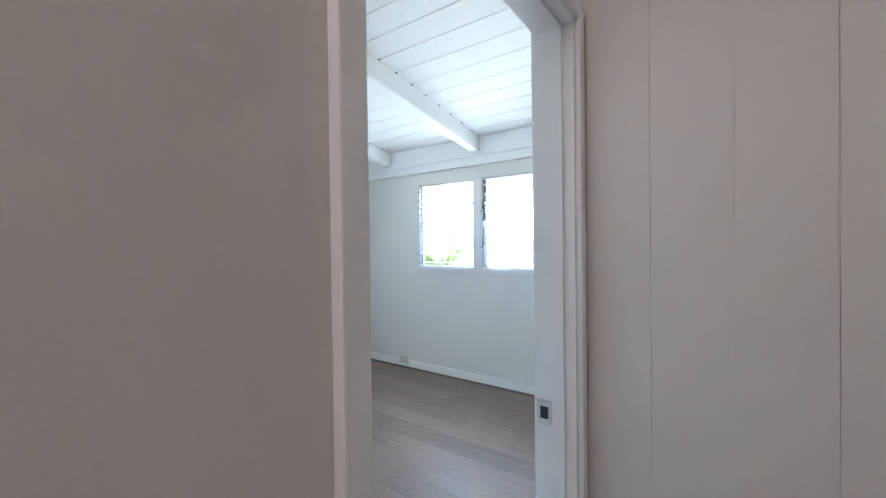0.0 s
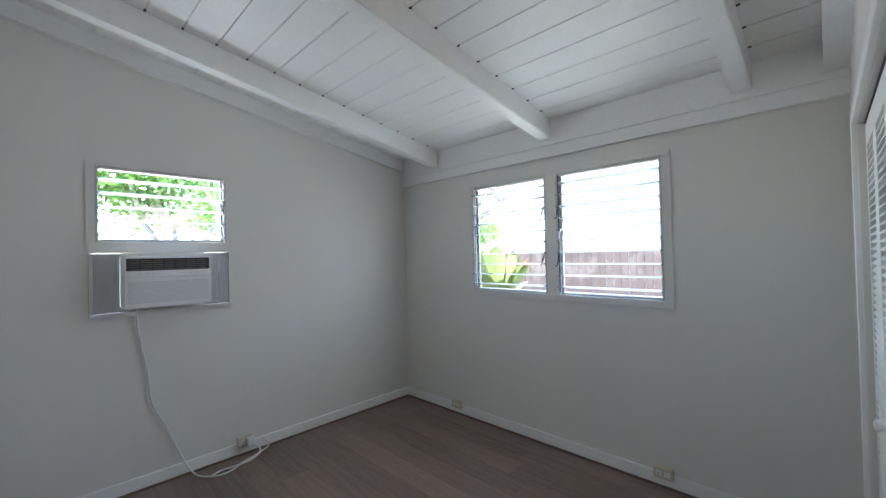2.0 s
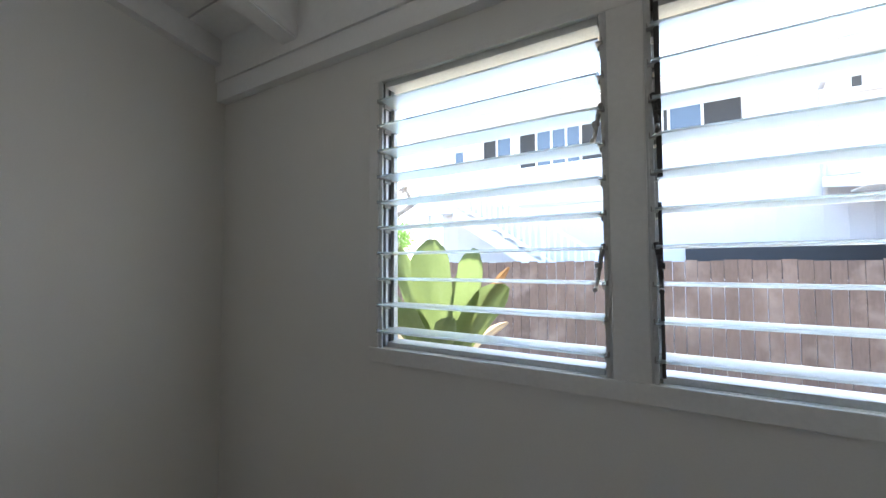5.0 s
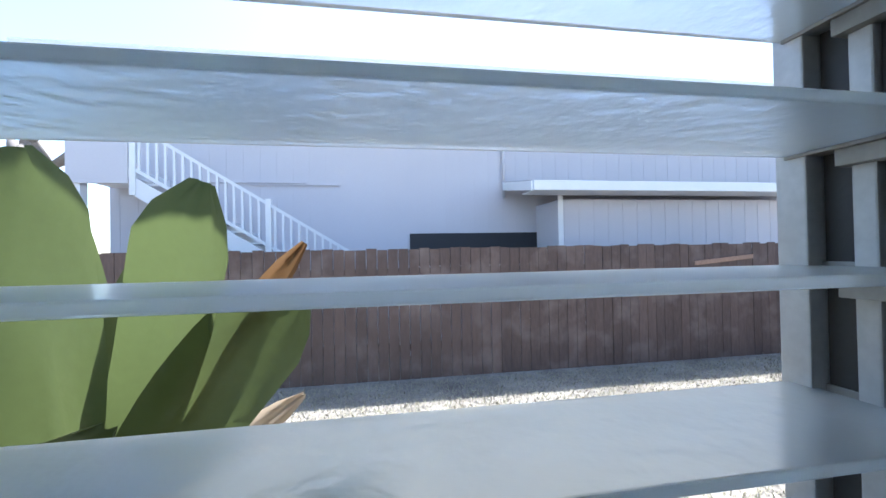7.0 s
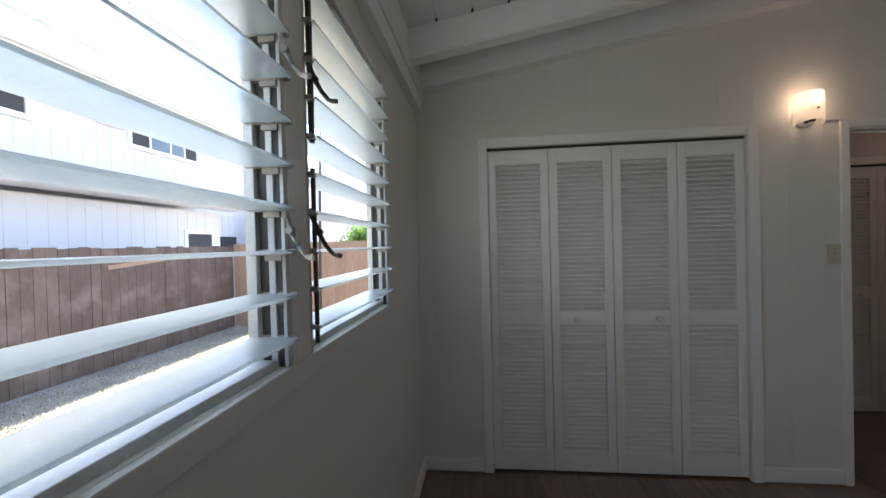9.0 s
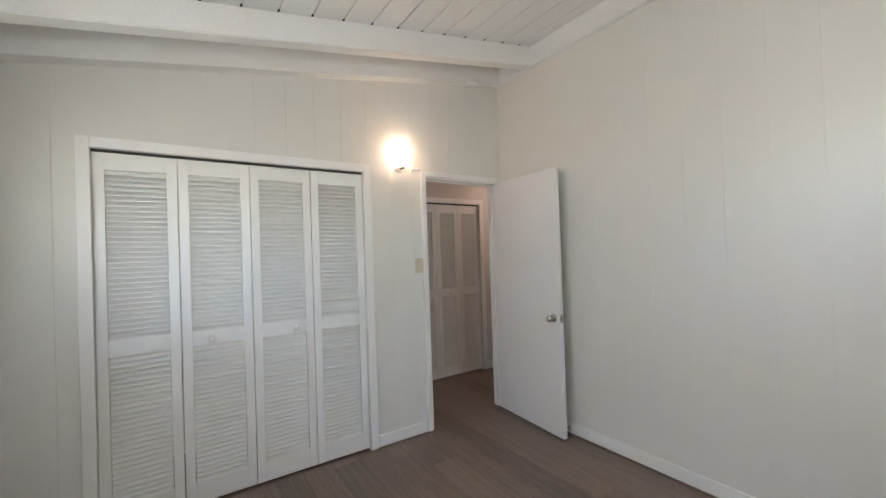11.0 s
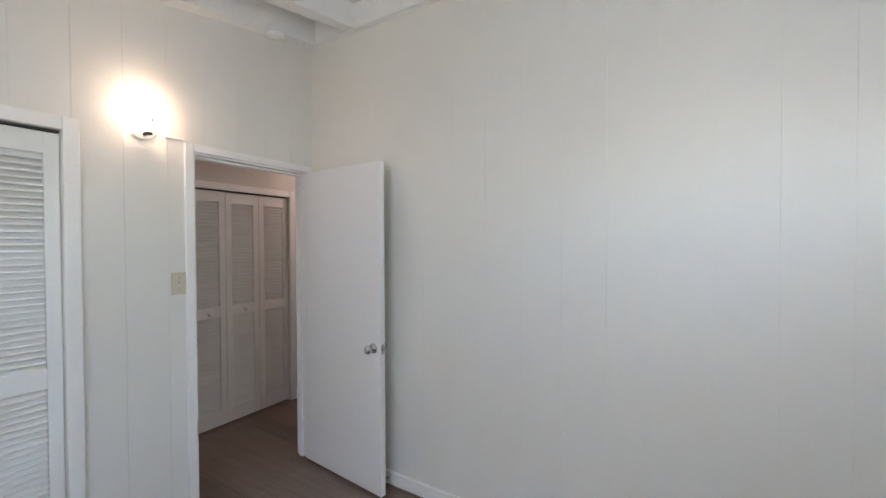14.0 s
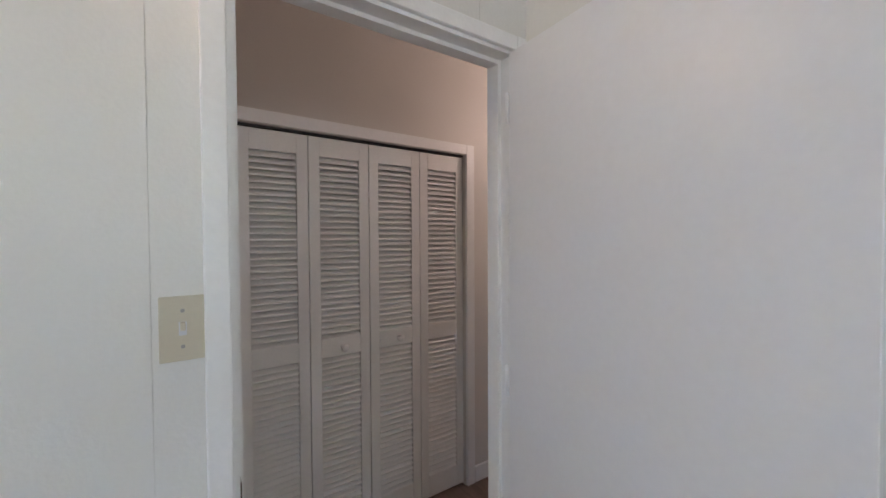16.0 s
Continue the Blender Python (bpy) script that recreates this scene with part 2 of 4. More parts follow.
# walls of the room
bm = bmesh.new()
for x0, x1, z0, z1 in ((-0.12, WX0, -0.35, 2.6), (WX1, HX, -0.35, 2.6), (WX0, WX1, -0.35, WZ0), (WX0, WX1, WZ1, 2.6)):
    box(bm, x0, x1, 0, 0.072, z0, z1)
structure("wall_north", bm, WALL, "off-white painted wall around a louvred window", "wall")
bm = bmesh.new()
slope_box(bm, -0.12, 0, VY1, 0, lambda y: -0.35, up)
slope_box(bm, -0.12, 0, S - T, VY0, lambda y: -0.35, up)
slope_box(bm, -0.12, 0, VY0, VY1, lambda y: -0.35, lambda y: VZ0)
slope_box(bm, -0.12, 0, VY0, VY1, lambda y: VZ1, up)
structure("wall_west", bm, WALL, "off-white painted wall with the cooler window", "wall")
bm = bmesh.new()
slope_box(bm, W + 0.006, HX - 0.006, CY0, 0, lambda y: 0, up)
slope_box(bm, W + 0.006, HX - 0.006, DY0, CY1, lambda y: 0, up)
slope_box(bm, W + 0.006, HX - 0.006, S, DY1, lambda y: 0, up)
slope_box(bm, W + 0.006, HX - 0.006, CY1, CY0, lambda y: CZ, up)
slope_box(bm, W + 0.006, HX - 0.006, DY1, DY0, lambda y: DZ, up)
east = structure("wall_east", bm, WALL, "off-white grooved panel wall with closet and doorway", "wall")
bm = bmesh.new()
box(bm, -0.12, HX - 0.006, S - T, S - 0.006, -0.35, up(S - T))
south = structure("wall_south", bm, WALL, "off-white grooved panel wall beside the open door", "wall")

# hall walls, closets' backs
structure("wall_hall_west", boxes((W + 0.006, HX, -6.2, S - T, 0, 2.9), (HX - 0.0058, HX, S - T, DY1 - 0.03, 0, 2.9)), HALLP, "pinkish beige hall wall", "wall")
bm = boxes((HX, HE + 0.1, HN + 0.006, HN + 0.1, 0, 2.9))
hall_north = structure("wall_hall_north", bm, HALLP, "grooved panel wall at the hall's end", "wall")
HY0, HY1, HZ = -2.60, -3.806, 1.975
bm = boxes((HE, HE + 0.1, HY0, HN, 0, 2.9), (HE, HE + 0.1, HC, HY1, 0, 2.9), (HE, HE + 0.1, HY1, HY0, HZ, 2.9))
structure("wall_hall_east", bm, HALLP, "pinkish beige hall wall with a louvred closet", "wall")
bm = boxes((HE + 0.1, 5.2, HC, HC + 0.1, 0, 2.9), (5.2, 5.3, -6.2, HN + 0.1, 0, 2.9), (HX, 5.3, -6.3, -6.2, 0, 2.9), (HE + 0.1, 5.2, HN, HN + 0.1, 0, 2.9))
structure("wall_hall_far", bm, HALLP, "pinkish beige walls closing the hall", "wall")
bm = boxes((HX, 4.28, -0.02, 0.12, 0, 2.9), (4.20, 4.28, HN + 0.1, -0.02, 0, 2.9))
structure("wall_closet", bm, WALL, "plain walls inside the closet", "wall")
structure("ceiling_hall", boxes((HX, 5.3, -6.3, 0.12, 2.9, 2.96)), CEIL, "plain white hall ceiling", "ceiling")

# sloping board ceiling
bm = bmesh.new()
y = -0.02
while y > S - 0.02:
    y2 = max(y - 0.181, S - 0.02)
    slope_box(bm, 0.0, W + 0.05, y2 + 0.0045, y - 0.0045, ceil_z, lambda q: ceil_z(q) + 0.02)
    y -= 0.181
slope_box(bm, -0.02, W + 0.08, S - 0.05, 0.02, lambda q: ceil_z(q) + 0.012, lambda q: ceil_z(q) + 0.05)
structure("ceiling", bm, CEIL, "white painted board ceiling that slopes", "ceiling")
bm = bmesh.new()
slope_box(bm, -0.7, 5.6, -3.6, 0.80, lambda q: ceil_z(q) + 0.09, lambda q: ceil_z(q) + 0.2)
box(bm, -0.7, 5.6, -6.6, -3.6, ceil_z(-3.6) + 0.09, ceil_z(-3.6) + 0.2)
structure("roof", bm, EAVE, "tan roof deck with a wide overhang", "roof")

# beams and boards under the ceiling
for x in (0.585, 1.81, 3.03):
    bm = bmesh.new()
    slope_box(bm, x - 0.095, x, S, -0.045, lambda q: ceil_z(q) - 0.155, lambda q: ceil_z(q) + 0.004)
    bmesh.ops.bevel(bm, geom=bm.edges[:], offset=0.006, segments=2, affect="EDGES")
    structure("ceiling_beam", bm, CEIL, "white painted wooden beam along the slope", "beam")
bm = bmesh.new()
slope_box(bm, 0, 0.05, S, -0.045, lambda q: ceil_z(q) - 0.115, lambda q: ceil_z(q) + 0.004)
structure("trim_west", bm, CEIL, "white board under the ceiling's edge", "trim")
bm = bmesh.new()
slope_box(bm, W - 0.09, W + 0.02, S, -0.045, lambda q: ceil_z(q) - 0.16, lambda q: ceil_z(q) + 0.004)
structure("trim_east", bm, CEIL, "white board under the ceiling's edge", "trim")
structure("trim_south", boxes((0, W, S - 0.02, S + 0.045, ceil_z(S) - 0.165, ceil_z(S) + 0.01), bevel=0.004), CEIL, "white board along the wall's top", "trim")
structure("crown_upper", boxes((0, W, -0.052, 0, 2.345, 2.55), bevel=0.002), CEIL, "white frieze board over the window", "trim")
structure("crown_lower", boxes((0, W, -0.042, 0, 2.258, 2.3445), bevel=0.002), WHITE, "white crown strip over the window", "trim")

# dark blocks for the shade in the board joints' open ends beside the beams
bm = bmesh.new()
for x in (0.585, 1.81, 3.03):
    for k in range(1, 18):
        q = -0.02 - 0.181 * k
        for x0, x1 in ((x + 0.001, x + 0.016), (x - 0.111, x - 0.096)):
            slope_box(bm, x0, x1, q - 0.006, q + 0.006, lambda s: ceil_z(s) - 0.003, lambda s: ceil_z(s) + 0.008)
structure("trim_joint_shade", bm, DARK, "small dark blocks for the shade in ceiling board joints", "trim")

# baseboards and shoe strips
for nm, b in (("baseboard_north", (0, W, -0.016, 0)), ("baseboard_west", (0, 0.016, S, -0.017)), ("baseboard_south", (0.017, W, S, S + 0.016))):
    structure(nm, boxes((*b, 0.012, 0.092), bevel=0.004), WHITE, "white painted baseboard", "baseboard")
for y0, y1 in ((CY0 + 0.06, -0.017), (DY0 + 0.05, CY1 - 0.06)):
    structure("baseboard_east", boxes((W - 0.016, W, y0, y1, 0.012, 0.092), bevel=0.004), WHITE, "white painted baseboard", "baseboard")
for nm, b in (("shoe_north", (0.017, W - 0.02, -0.024, -0.004)), ("shoe_west", (0.004, 0.024, S + 0.02, -0.03)), ("shoe_south", (0.03, W - 0.03, S + 0.004, S + 0.024))):
    structure(nm, boxes((*b, 0.0, 0.0115)), SHOE, "dark brown strip between floor and baseboard", "trim")
structure("baseboard_hall", boxes((HE - 0.016, HE, HC - 0.016, HY1 - 0.06, 0.004, 0.10), bevel=0.004), WHITE, "white baseboard in the hall", "baseboard")
structure("baseboard_hall_north", boxes((HX + 0.05, HE - 0.017, HN - 0.016, HN, 0.004, 0.10), bevel=0.004), WHITE, "white baseboard in the hall", "baseboard")

# casings
def casing(name, x, side, y0, y1, z1, w, label, yclip=None):
    a = yclip if yclip is not None else y1 - w
    bs = [(min(x, x + side * 0.018), max(x, x + side * 0.018), y0, y0 + w, 0.004, z1 + w),
          (min(x, x + side * 0.018), max(x, x + side * 0.018), a, y1, 0.004, z1 + w),
          (min(x, x + side * 0.016), max(x, x + side * 0.016), y1, y0, z1, z1 + w)]
    return structure(name, boxes(*bs, bevel=0.003), WHITE, label, "trim")


casing("trim_closet", W, -1, CY0, CY1, CZ, 0.056, "white casing around the closet")
casing("trim_door", W, -1, DY0, DY1, DZ, 0.042, "white casing around the doorway", S + 0.017)
casing("trim_door_hall", HX, 1, DY0, DY1, DZ, 0.038, "white casing on the hall side")
casing("trim_hall_closet", HE, -1, HY0, HY1, HZ, 0.056, "white casing around the hall closet")
JB = 0.012
bm = boxes((W - 0.004, HX + 0.004, DY0 - JB, DY0 - 0.001, 0.004, DZ - 0.001), (W - 0.004, HX + 0.004, DY1 + 0.001, DY1 + JB, 0.004, DZ - 0.001), (W - 0.004, HX + 0.004, DY1 + JB, DY0 - JB, DZ - JB, DZ - 0.001),
           (W + 0.042, W + 0.075, DY0 - JB - 0.012, DY0 - JB, 0.004, DZ - JB), (W + 0.042, W + 0.075, DY1 + JB, DY1 + JB + 0.012, 0.004, DZ - JB), (W + 0.042, W + 0.075, DY1 + JB + 0.012, DY0 - JB - 0.012, DZ - JB - 0.012, DZ - JB))
structure("door_jamb", bm, WHITE, "white painted door jamb with a stop", "door frame")
sp = thing("strike_plate", (W + 0.02, DY0 - JB, 0.98), "steel strike plate let into the door jamb", "strike plate")
part("plate", boxes((W - 0.006, W + 0.036, DY0 - JB - 0.003, DY0 - JB, 0.945, 1.01)), CHROME, sp)
part("latch_hole", boxes((W + 0.006, W + 0.028, DY0 - JB - 0.0045, DY0 - JB - 0.003, 0.96, 0.993)), VENT, sp, "dark latch hole")

structure("subfloor", boxes((-0.12, 5.3, -6.3, 0.12, -0.35, -0.006)), SHOE, "dark base under the planks", "floor")


# ---- louvred windows ----
def jalousie(name, axis, a0, a1, z0, z1, n, pitch, first, label, handles, clear_z=None):
    """A louvre window across a wall opening. axis 'y': wall across y, running in x; 'x': wall across x, running in y."""
    def B(u0, u1, d0, d1, zz0, zz1):      # u along the wall, d depth, outwards positive
        return (u0, u1, d0, d1, zz0, zz1) if axis == "y" else (-d1, -d0, u0, u1, zz0, zz1)
    w = thing(name, (a0, 0, z0) if axis == "y" else (0, a0, z0), label, "window", kind="structure")
    for u0, s in ((a0, 1), (a1, -1)):
        lo = lambda p, q: (min(u0 + s * p, u0 + s * q), max(u0 + s * p, u0 + s * q))
        part("channel", boxes(B(*lo(0, 0.006), -0.012, 0.07, z0, z1), B(*lo(0.006, 0.022), 0.048, 0.07, z0, z1), B(*lo(0.006, 0.016), -0.012, -0.004, z0, z1), B(*lo(0.006, 0.014), 0.012, 0.026, z0, z1), bevel=0.0015), ALU, w, "grey aluminium louvre channel")
        # dark strips put the shade of the channel's slots into the colour
        part("slot_shade", boxes(B(*lo(0.006, 0.009), -0.003, 0.011, z0, z1), B(*lo(0.006, 0.009), 0.028, 0.046, z0, z1)), DARK, w, "dark strip for the shade in the channel's slot")
    part("head", boxes(B(a0 + 0.022, a1 - 0.022, 0.0, 0.06, z1 - 0.022, z1), bevel=0.002), ALU, w)
    part("sill_bar", boxes(B(a0 + 0.022, a1 - 0.022, 0.01, 0.08, z0, z0 + 0.018), bevel=0.002), ALU, w, "aluminium sill bar")
    bm = boxes(B(a0 + 0.016, a1 - 0.016, -0.036, 0.066, -0.0032, 0.0032), bevel=0.0012)
    glass = finish("glass_blade", bm, GLASS)
    clip = boxes(B(a0 + 0.007, a0 + 0.024, -0.030, 0.062, -0.0062, -0.0034), B(a0 + 0.007, a0 + 0.010, -0.030, 0.062, -0.006, 0.006), B(a0 + 0.007, a0 + 0.022, -0.005, 0.03, -0.018, -0.0064), bevel=0.0008)
    clip2 = boxes(B(a1 - 0.024, a1 - 0.007, -0.030, 0.062, -0.0062, -0.0034), B(a1 - 0.010, a1 - 0.007, -0.030, 0.062, -0.006, 0.006), B(a1 - 0.022, a1 - 0.007, -0.005, 0.03, -0.018, -0.0064), bevel=0.0008)
    clip, clip2 = finish("blade_clip", clip, ALUD), finish("blade_clip", clip2, ALUD)
    for k in range(n):
        m = Matrix.Translation((0, 0, first + pitch * k))
        g = piece("glass_blade", glass, w, m)
        g.visible_shadow = False
        piece("blade_clip", clip, w, m)
        piece("blade_clip", clip2, w, m)
    for u, s, z in handles:
        bm = bmesh.new()
        P = lambda du, d, dz: (u + s * du, d, z + dz) if axis == "y" else (-d, u + s * du, z + dz)
        line = (P(0.004, -0.012, 0.105), P(0.009, -0.020, 0.075), P(0.012, -0.031, 0.045), P(0.014, -0.045, 0.018), P(0.015, -0.061, -0.002), P(0.015, -0.070, -0.006))
        for k, (p, q) in enumerate(zip(line, line[1:])):
            tube(bm, p, q, 0.0065 - 0.0004 * k, 0.0061 - 0.0004 * k, 8)
        tube(bm, P(0.015, -0.068, -0.005), P(0.015, -0.082, -0.007), 0.0062, 0.0056, 8)
        tube(bm, P(0.006, -0.029, 0.05), P(0.022, -0.029, 0.05), 0.008, None, 10)
        part("crank_handle", bm, ALUD if s < 0 else DARK, w, "worn metal louvre handle")
    return w


PITCH, FIRST = 0.0885, 1.25
win = jalousie("window_1", "y", WX0, WXA, WZ0, WZ1, 10, PITCH, FIRST, "louvred window with open obscure glass blades", ((WXA - 0.012, -1, 1.42), (WXA - 0.012, -1, 1.78)))
win2 = jalousie("window_2", "y", WXB, WX1, WZ0, WZ1, 10, PITCH, FIRST, "louvred window with open obscure glass blades", ((WXB + 0.012, 1, 1.42), (WXB + 0.012, 1, 1.78)))
part("side_bar", boxes((WXB + 0.022, WXB + 0.03, -0.022, -0.014, WZ0 + 0.02, 1.62), (WXB + 0.022, WXB + 0.034, -0.022, -0.012, 1.68, WZ1 - 0.02)), DARK, win2, "dark louvre link bar")
jalousie("window_3", "x", VY0 + 0.012, VY1 - 0.012, 1.65, VZ1, 5, PITCH, 1.70, "small louvred window above the cooler", ((VY1 - 0.024, -1, 1.85),))
bm = boxes((WX0 - 0.045, WX1 + 0.05, -0.014, 0, WZ1, WZ1 + 0.03), (WX0 - 0.045, WX0, -0.014, 0, WZ0, WZ1), (WX1, WX1 + 0.05, -0.014, 0, WZ0, WZ1),
           (WX0 - 0.045, WX1 + 0.05, -0.016, 0, WZ0 - 0.05, WZ0), bevel=0.003)
structure("trim_window", bm, SILLW, "painted casing around the double window", "trim")
structure("window_mullion", boxes((WXA, WXB, -0.014, 0.072, WZ0, WZ1), bevel=0.003), SILLW, "painted post between two louvred windows", "mullion")
structure("window_lining", boxes((WX0, WX1, 0.0, 0.10, WZ0 - 0.022, WZ0 - 0.001), bevel=0.003), SILLW, "painted window sill board", "sill")
bm = boxes((0, 0.012, VY0 - 0.03, VY1 + 0.03, VZ1, VZ1 + 0.02), (0, 0.012, VY0 - 0.03, VY0 + 0.012, 1.60, VZ1), (0, 0.012, VY1 - 0.012, VY1 + 0.03, 1.60, VZ1), bevel=0.002)
structure("trim_window_west", bm, SILLW, "thin painted casing around the small window", "trim")

# ---- window air conditioner ----
ac = thing("air_conditioner", (0.06, -2.175, 1.19), "white window air conditioner with accordion side panels", "air conditioner")
part("mounting_board", boxes((-0.02, 0.014, VY0 - 0.018, VY1 + 0.02, 1.575, 1.648), bevel=0.002), SILLW, ac, "painted board above the cooler")
part("frame", boxes((0.0, 0.02, VY0 - 0.02, VY0 + 0.0, 1.19, 1.573), (0.0, 0.02, VY1 + 0.0, VY1 + 0.022, 1.19, 1.573), (0.0, 0.028, VY0 - 0.02, VY1 + 0.022, 1.165, 1.19), bevel=0.002), SILLW, ac)
AY0, AY1, AZ0, AZ1, AX = -2.43, -1.95, 1.222, 1.55, 0.185
for y0, y1 in ((VY0 + 0.001, AY0 - 0.002), (AY1 + 0.002, VY1 - 0.001)):
    curtain = part("side_panel", boxes((-0.01, 0.004, y0, y1, 1.192, 1.573)), ACGREY, ac, "grey pleated side panel")
    rib = finish("pleat", boxes((0.004, 0.009, y0 + 0.002, y0 + 0.007, 1.195, 1.57)), ACGREY)
    k = 0
    while y0 + 0.0115 * k + 0.01 < y1:
        r = new("pleat", rib)
        r.parent = curtain
        r.location = (0, 0.0115 * k, 0)
        k += 1
for z0, z1 in ((1.1905, AZ0 + 0.004), (AZ1 - 0.004, 1.5745)):
    part("filler_strip", boxes((-0.01, 0.004, AY0 - 0.002, AY1 + 0.002, z0, z1)), SILLW, ac)
part("body", boxes((-0.35, AX - 0.012, AY0, AY1, AZ0, AZ1), bevel=0.006), PLAST, ac)
front = part("front_panel", boxes((AX - 0.012, AX, AY0, AY1, AZ0, AZ0 + 0.19), (AX - 0.012, AX - 0.001, AY0, AY1, AZ0 + 0.194, AZ1 - 0.092), (AX - 0.012, AX, AY0, AY1, AZ1 - 0.014, AZ1), (AX - 0.012, AX, AY0, AY0 + 0.01, AZ1 - 0.092, AZ1 - 0.014), (AX - 0.012, AX, AY1 - 0.01, AY1, AZ1 - 0.092, AZ1 - 0.014), bevel=0.003), PLAST, ac, "white plastic cooler front")
part("air_inlet", boxes((AX, AX + 0.002, AY0 + 0.02, AY1 - 0.02, AZ0 + 0.03, AZ0 + 0.165)), ACGREY, ac, "grey intake grille")
slat = finish("inlet_slat", boxes((AX + 0.002, AX + 0.0045, AY0 + 0.022, AY1 - 0.022, -0.0016, 0.0016)), PLAST)
for k in range(16):
    piece("inlet_slat", slat, ac, Matrix.Translation((0, 0, AZ0 + 0.038 + 0.008 * k)))
part("vent_back", boxes((AX - 0.0119, AX - 0.009, AY0 + 0.01, AY1 - 0.01, AZ1 - 0.092, AZ1 - 0.014)), VENT, ac, "black air outlet")
for k in range(8):
    y0 = AY0 + 0.02 + k * (AY1 - AY0 - 0.05) / 7
    part("vane", boxes((AX - 0.009, AX - 0.001, y0, y0 + 0.006, AZ1 - 0.09, AZ1 - 0.016)), VENT, ac)
for k in range(5):
    part("vent_slat", boxes((AX - 0.006, AX - 0.003, AY0 + 0.011, AY1 - 0.011, AZ1 - 0.084 + 0.014 * k, AZ1 - 0.081 + 0.014 * k)), ALUD, ac)
disp = part("display", boxes((AX - 0.001, AX + 0.0005, -2.185, -2.155, AZ0 + 0.205, AZ0 + 0.23)), PLAST, ac)
for d in (0, 0.013):
    part("digit", boxes(*[(AX + 0.0005, AX + 0.0012, -2.183 + d + a, -2.183 + d + b, AZ0 + 0.208 + c, AZ0 + 0.208 + e) for a, b, c, e in ((0, 0.002, 0, 0.018), (0.007, 0.009, 0, 0.018), (0.002, 0.007, 0, 0.002), (0.002, 0.007, 0.008, 0.010), (0.002, 0.007, 0.016, 0.018))]), SCREEN, disp, "lit display digit")
for k in range(8):
    y0 = (-2.36 if k < 4 else -2.26) + 0.035 * k
    part("button", boxes((AX - 0.001, AX + 0.0008, y0, y0 + 0.02, AZ0 + 0.214, AZ0 + 0.219)), ACGREY, ac)


def cable(name, pts, r, material, label, category):
    cu = bpy.data.curves.new(name, "CURVE")
    cu.dimensions, cu.bevel_depth, cu.bevel_resolution, cu.resolution_u = "3D", r, 2, 8
    sp_ = cu.splines.new("BEZIER")
    sp_.bezier_points.add(len(pts) - 1)
    for b, p in zip(sp_.bezier_points, pts):
        b.co, b.handle_left_type, b.handle_right_type = p, "AUTO", "AUTO"
    cu.materials.append(material)
    return tagged(new(name, cu), label, category)


cable("power_cord", [(0.03, -2.35, 1.24), (0.02, -2.345, 1.1), (0.015, -2.29, 0.75), (0.02, -2.27, 0.55), (0.02, -2.20, 0.40), (0.03, -2.12, 0.18), (0.10, -2.05, 0.03), (0.18, -1.98, 0.008), (0.22, -1.88, 0.008), (0.15, -1.74, 0.008), (0.12, -1.62, 0.02), (0.08, -1.53, 0.05), (0.05, -1.56, 0.08), (0.05, -1.63, 0.085)], 0.006, CORD, "white power cord hanging from the cooler", "cord")
cable("power_cord", [(0.05, -1.65, 0.08), (0.09, -1.60, 0.03), (0.14, -1.66, 0.008), (0.17, -1.78, 0.008), (0.16, -1.90, 0.008), (0.20, -1.97, 0.014)], 0.006, CORD, "white power cord loop on the floor", "cord")


def outlet(place, facing, label, plug=False):
    """A small surface outlet box; facing 's' on the north wall, 'e' on the west wall."""
    o = thing("wall_outlet", place, label, "outlet", group="outlets at the baseboard")
    x, y, z = place
    def B(u0, u1, d0, d1, z0, z1):
        return (x + u0, x + u1, y - d1, y - d0, z + z0, z + z1) if facing == "s" else (x + d0, x + d1, y + u0, y + u1, z + z0, z + z1)
    part("box", boxes(B(-0.055, 0.055, 0, 0.03, -0.035, 0.035), bevel=0.004), BEIGE, o)
    for u in (-0.024, 0.024):
        part("socket", boxes(B(u - 0.016, u + 0.016, 0.0302, 0.033, -0.014, 0.014), bevel=0.001), PLAST, o)
        part("slots", boxes(B(u - 0.007, u - 0.004, 0.033, 0.0336, -0.006, 0.006), B(u + 0.004, u + 0.007, 0.033, 0.0336, -0.006, 0.006)), DARK, o, "dark socket slots")
    if plug:
        part("plug", boxes(B(0.0, 0.055, 0.034, 0.075, -0.028, 0.03), bevel=0.006), PLAST, o, "white plug with a test button")
    return o


outlet((0.745, -0.016, 0.095), "s", "ivory outlet box on the baseboard")
outlet((2.52, -0.016, 0.10), "s", "ivory outlet box on the baseboard")
outlet((0.016, -1.69, 0.11), "e", "ivory outlet box with the cooler's plug", True)


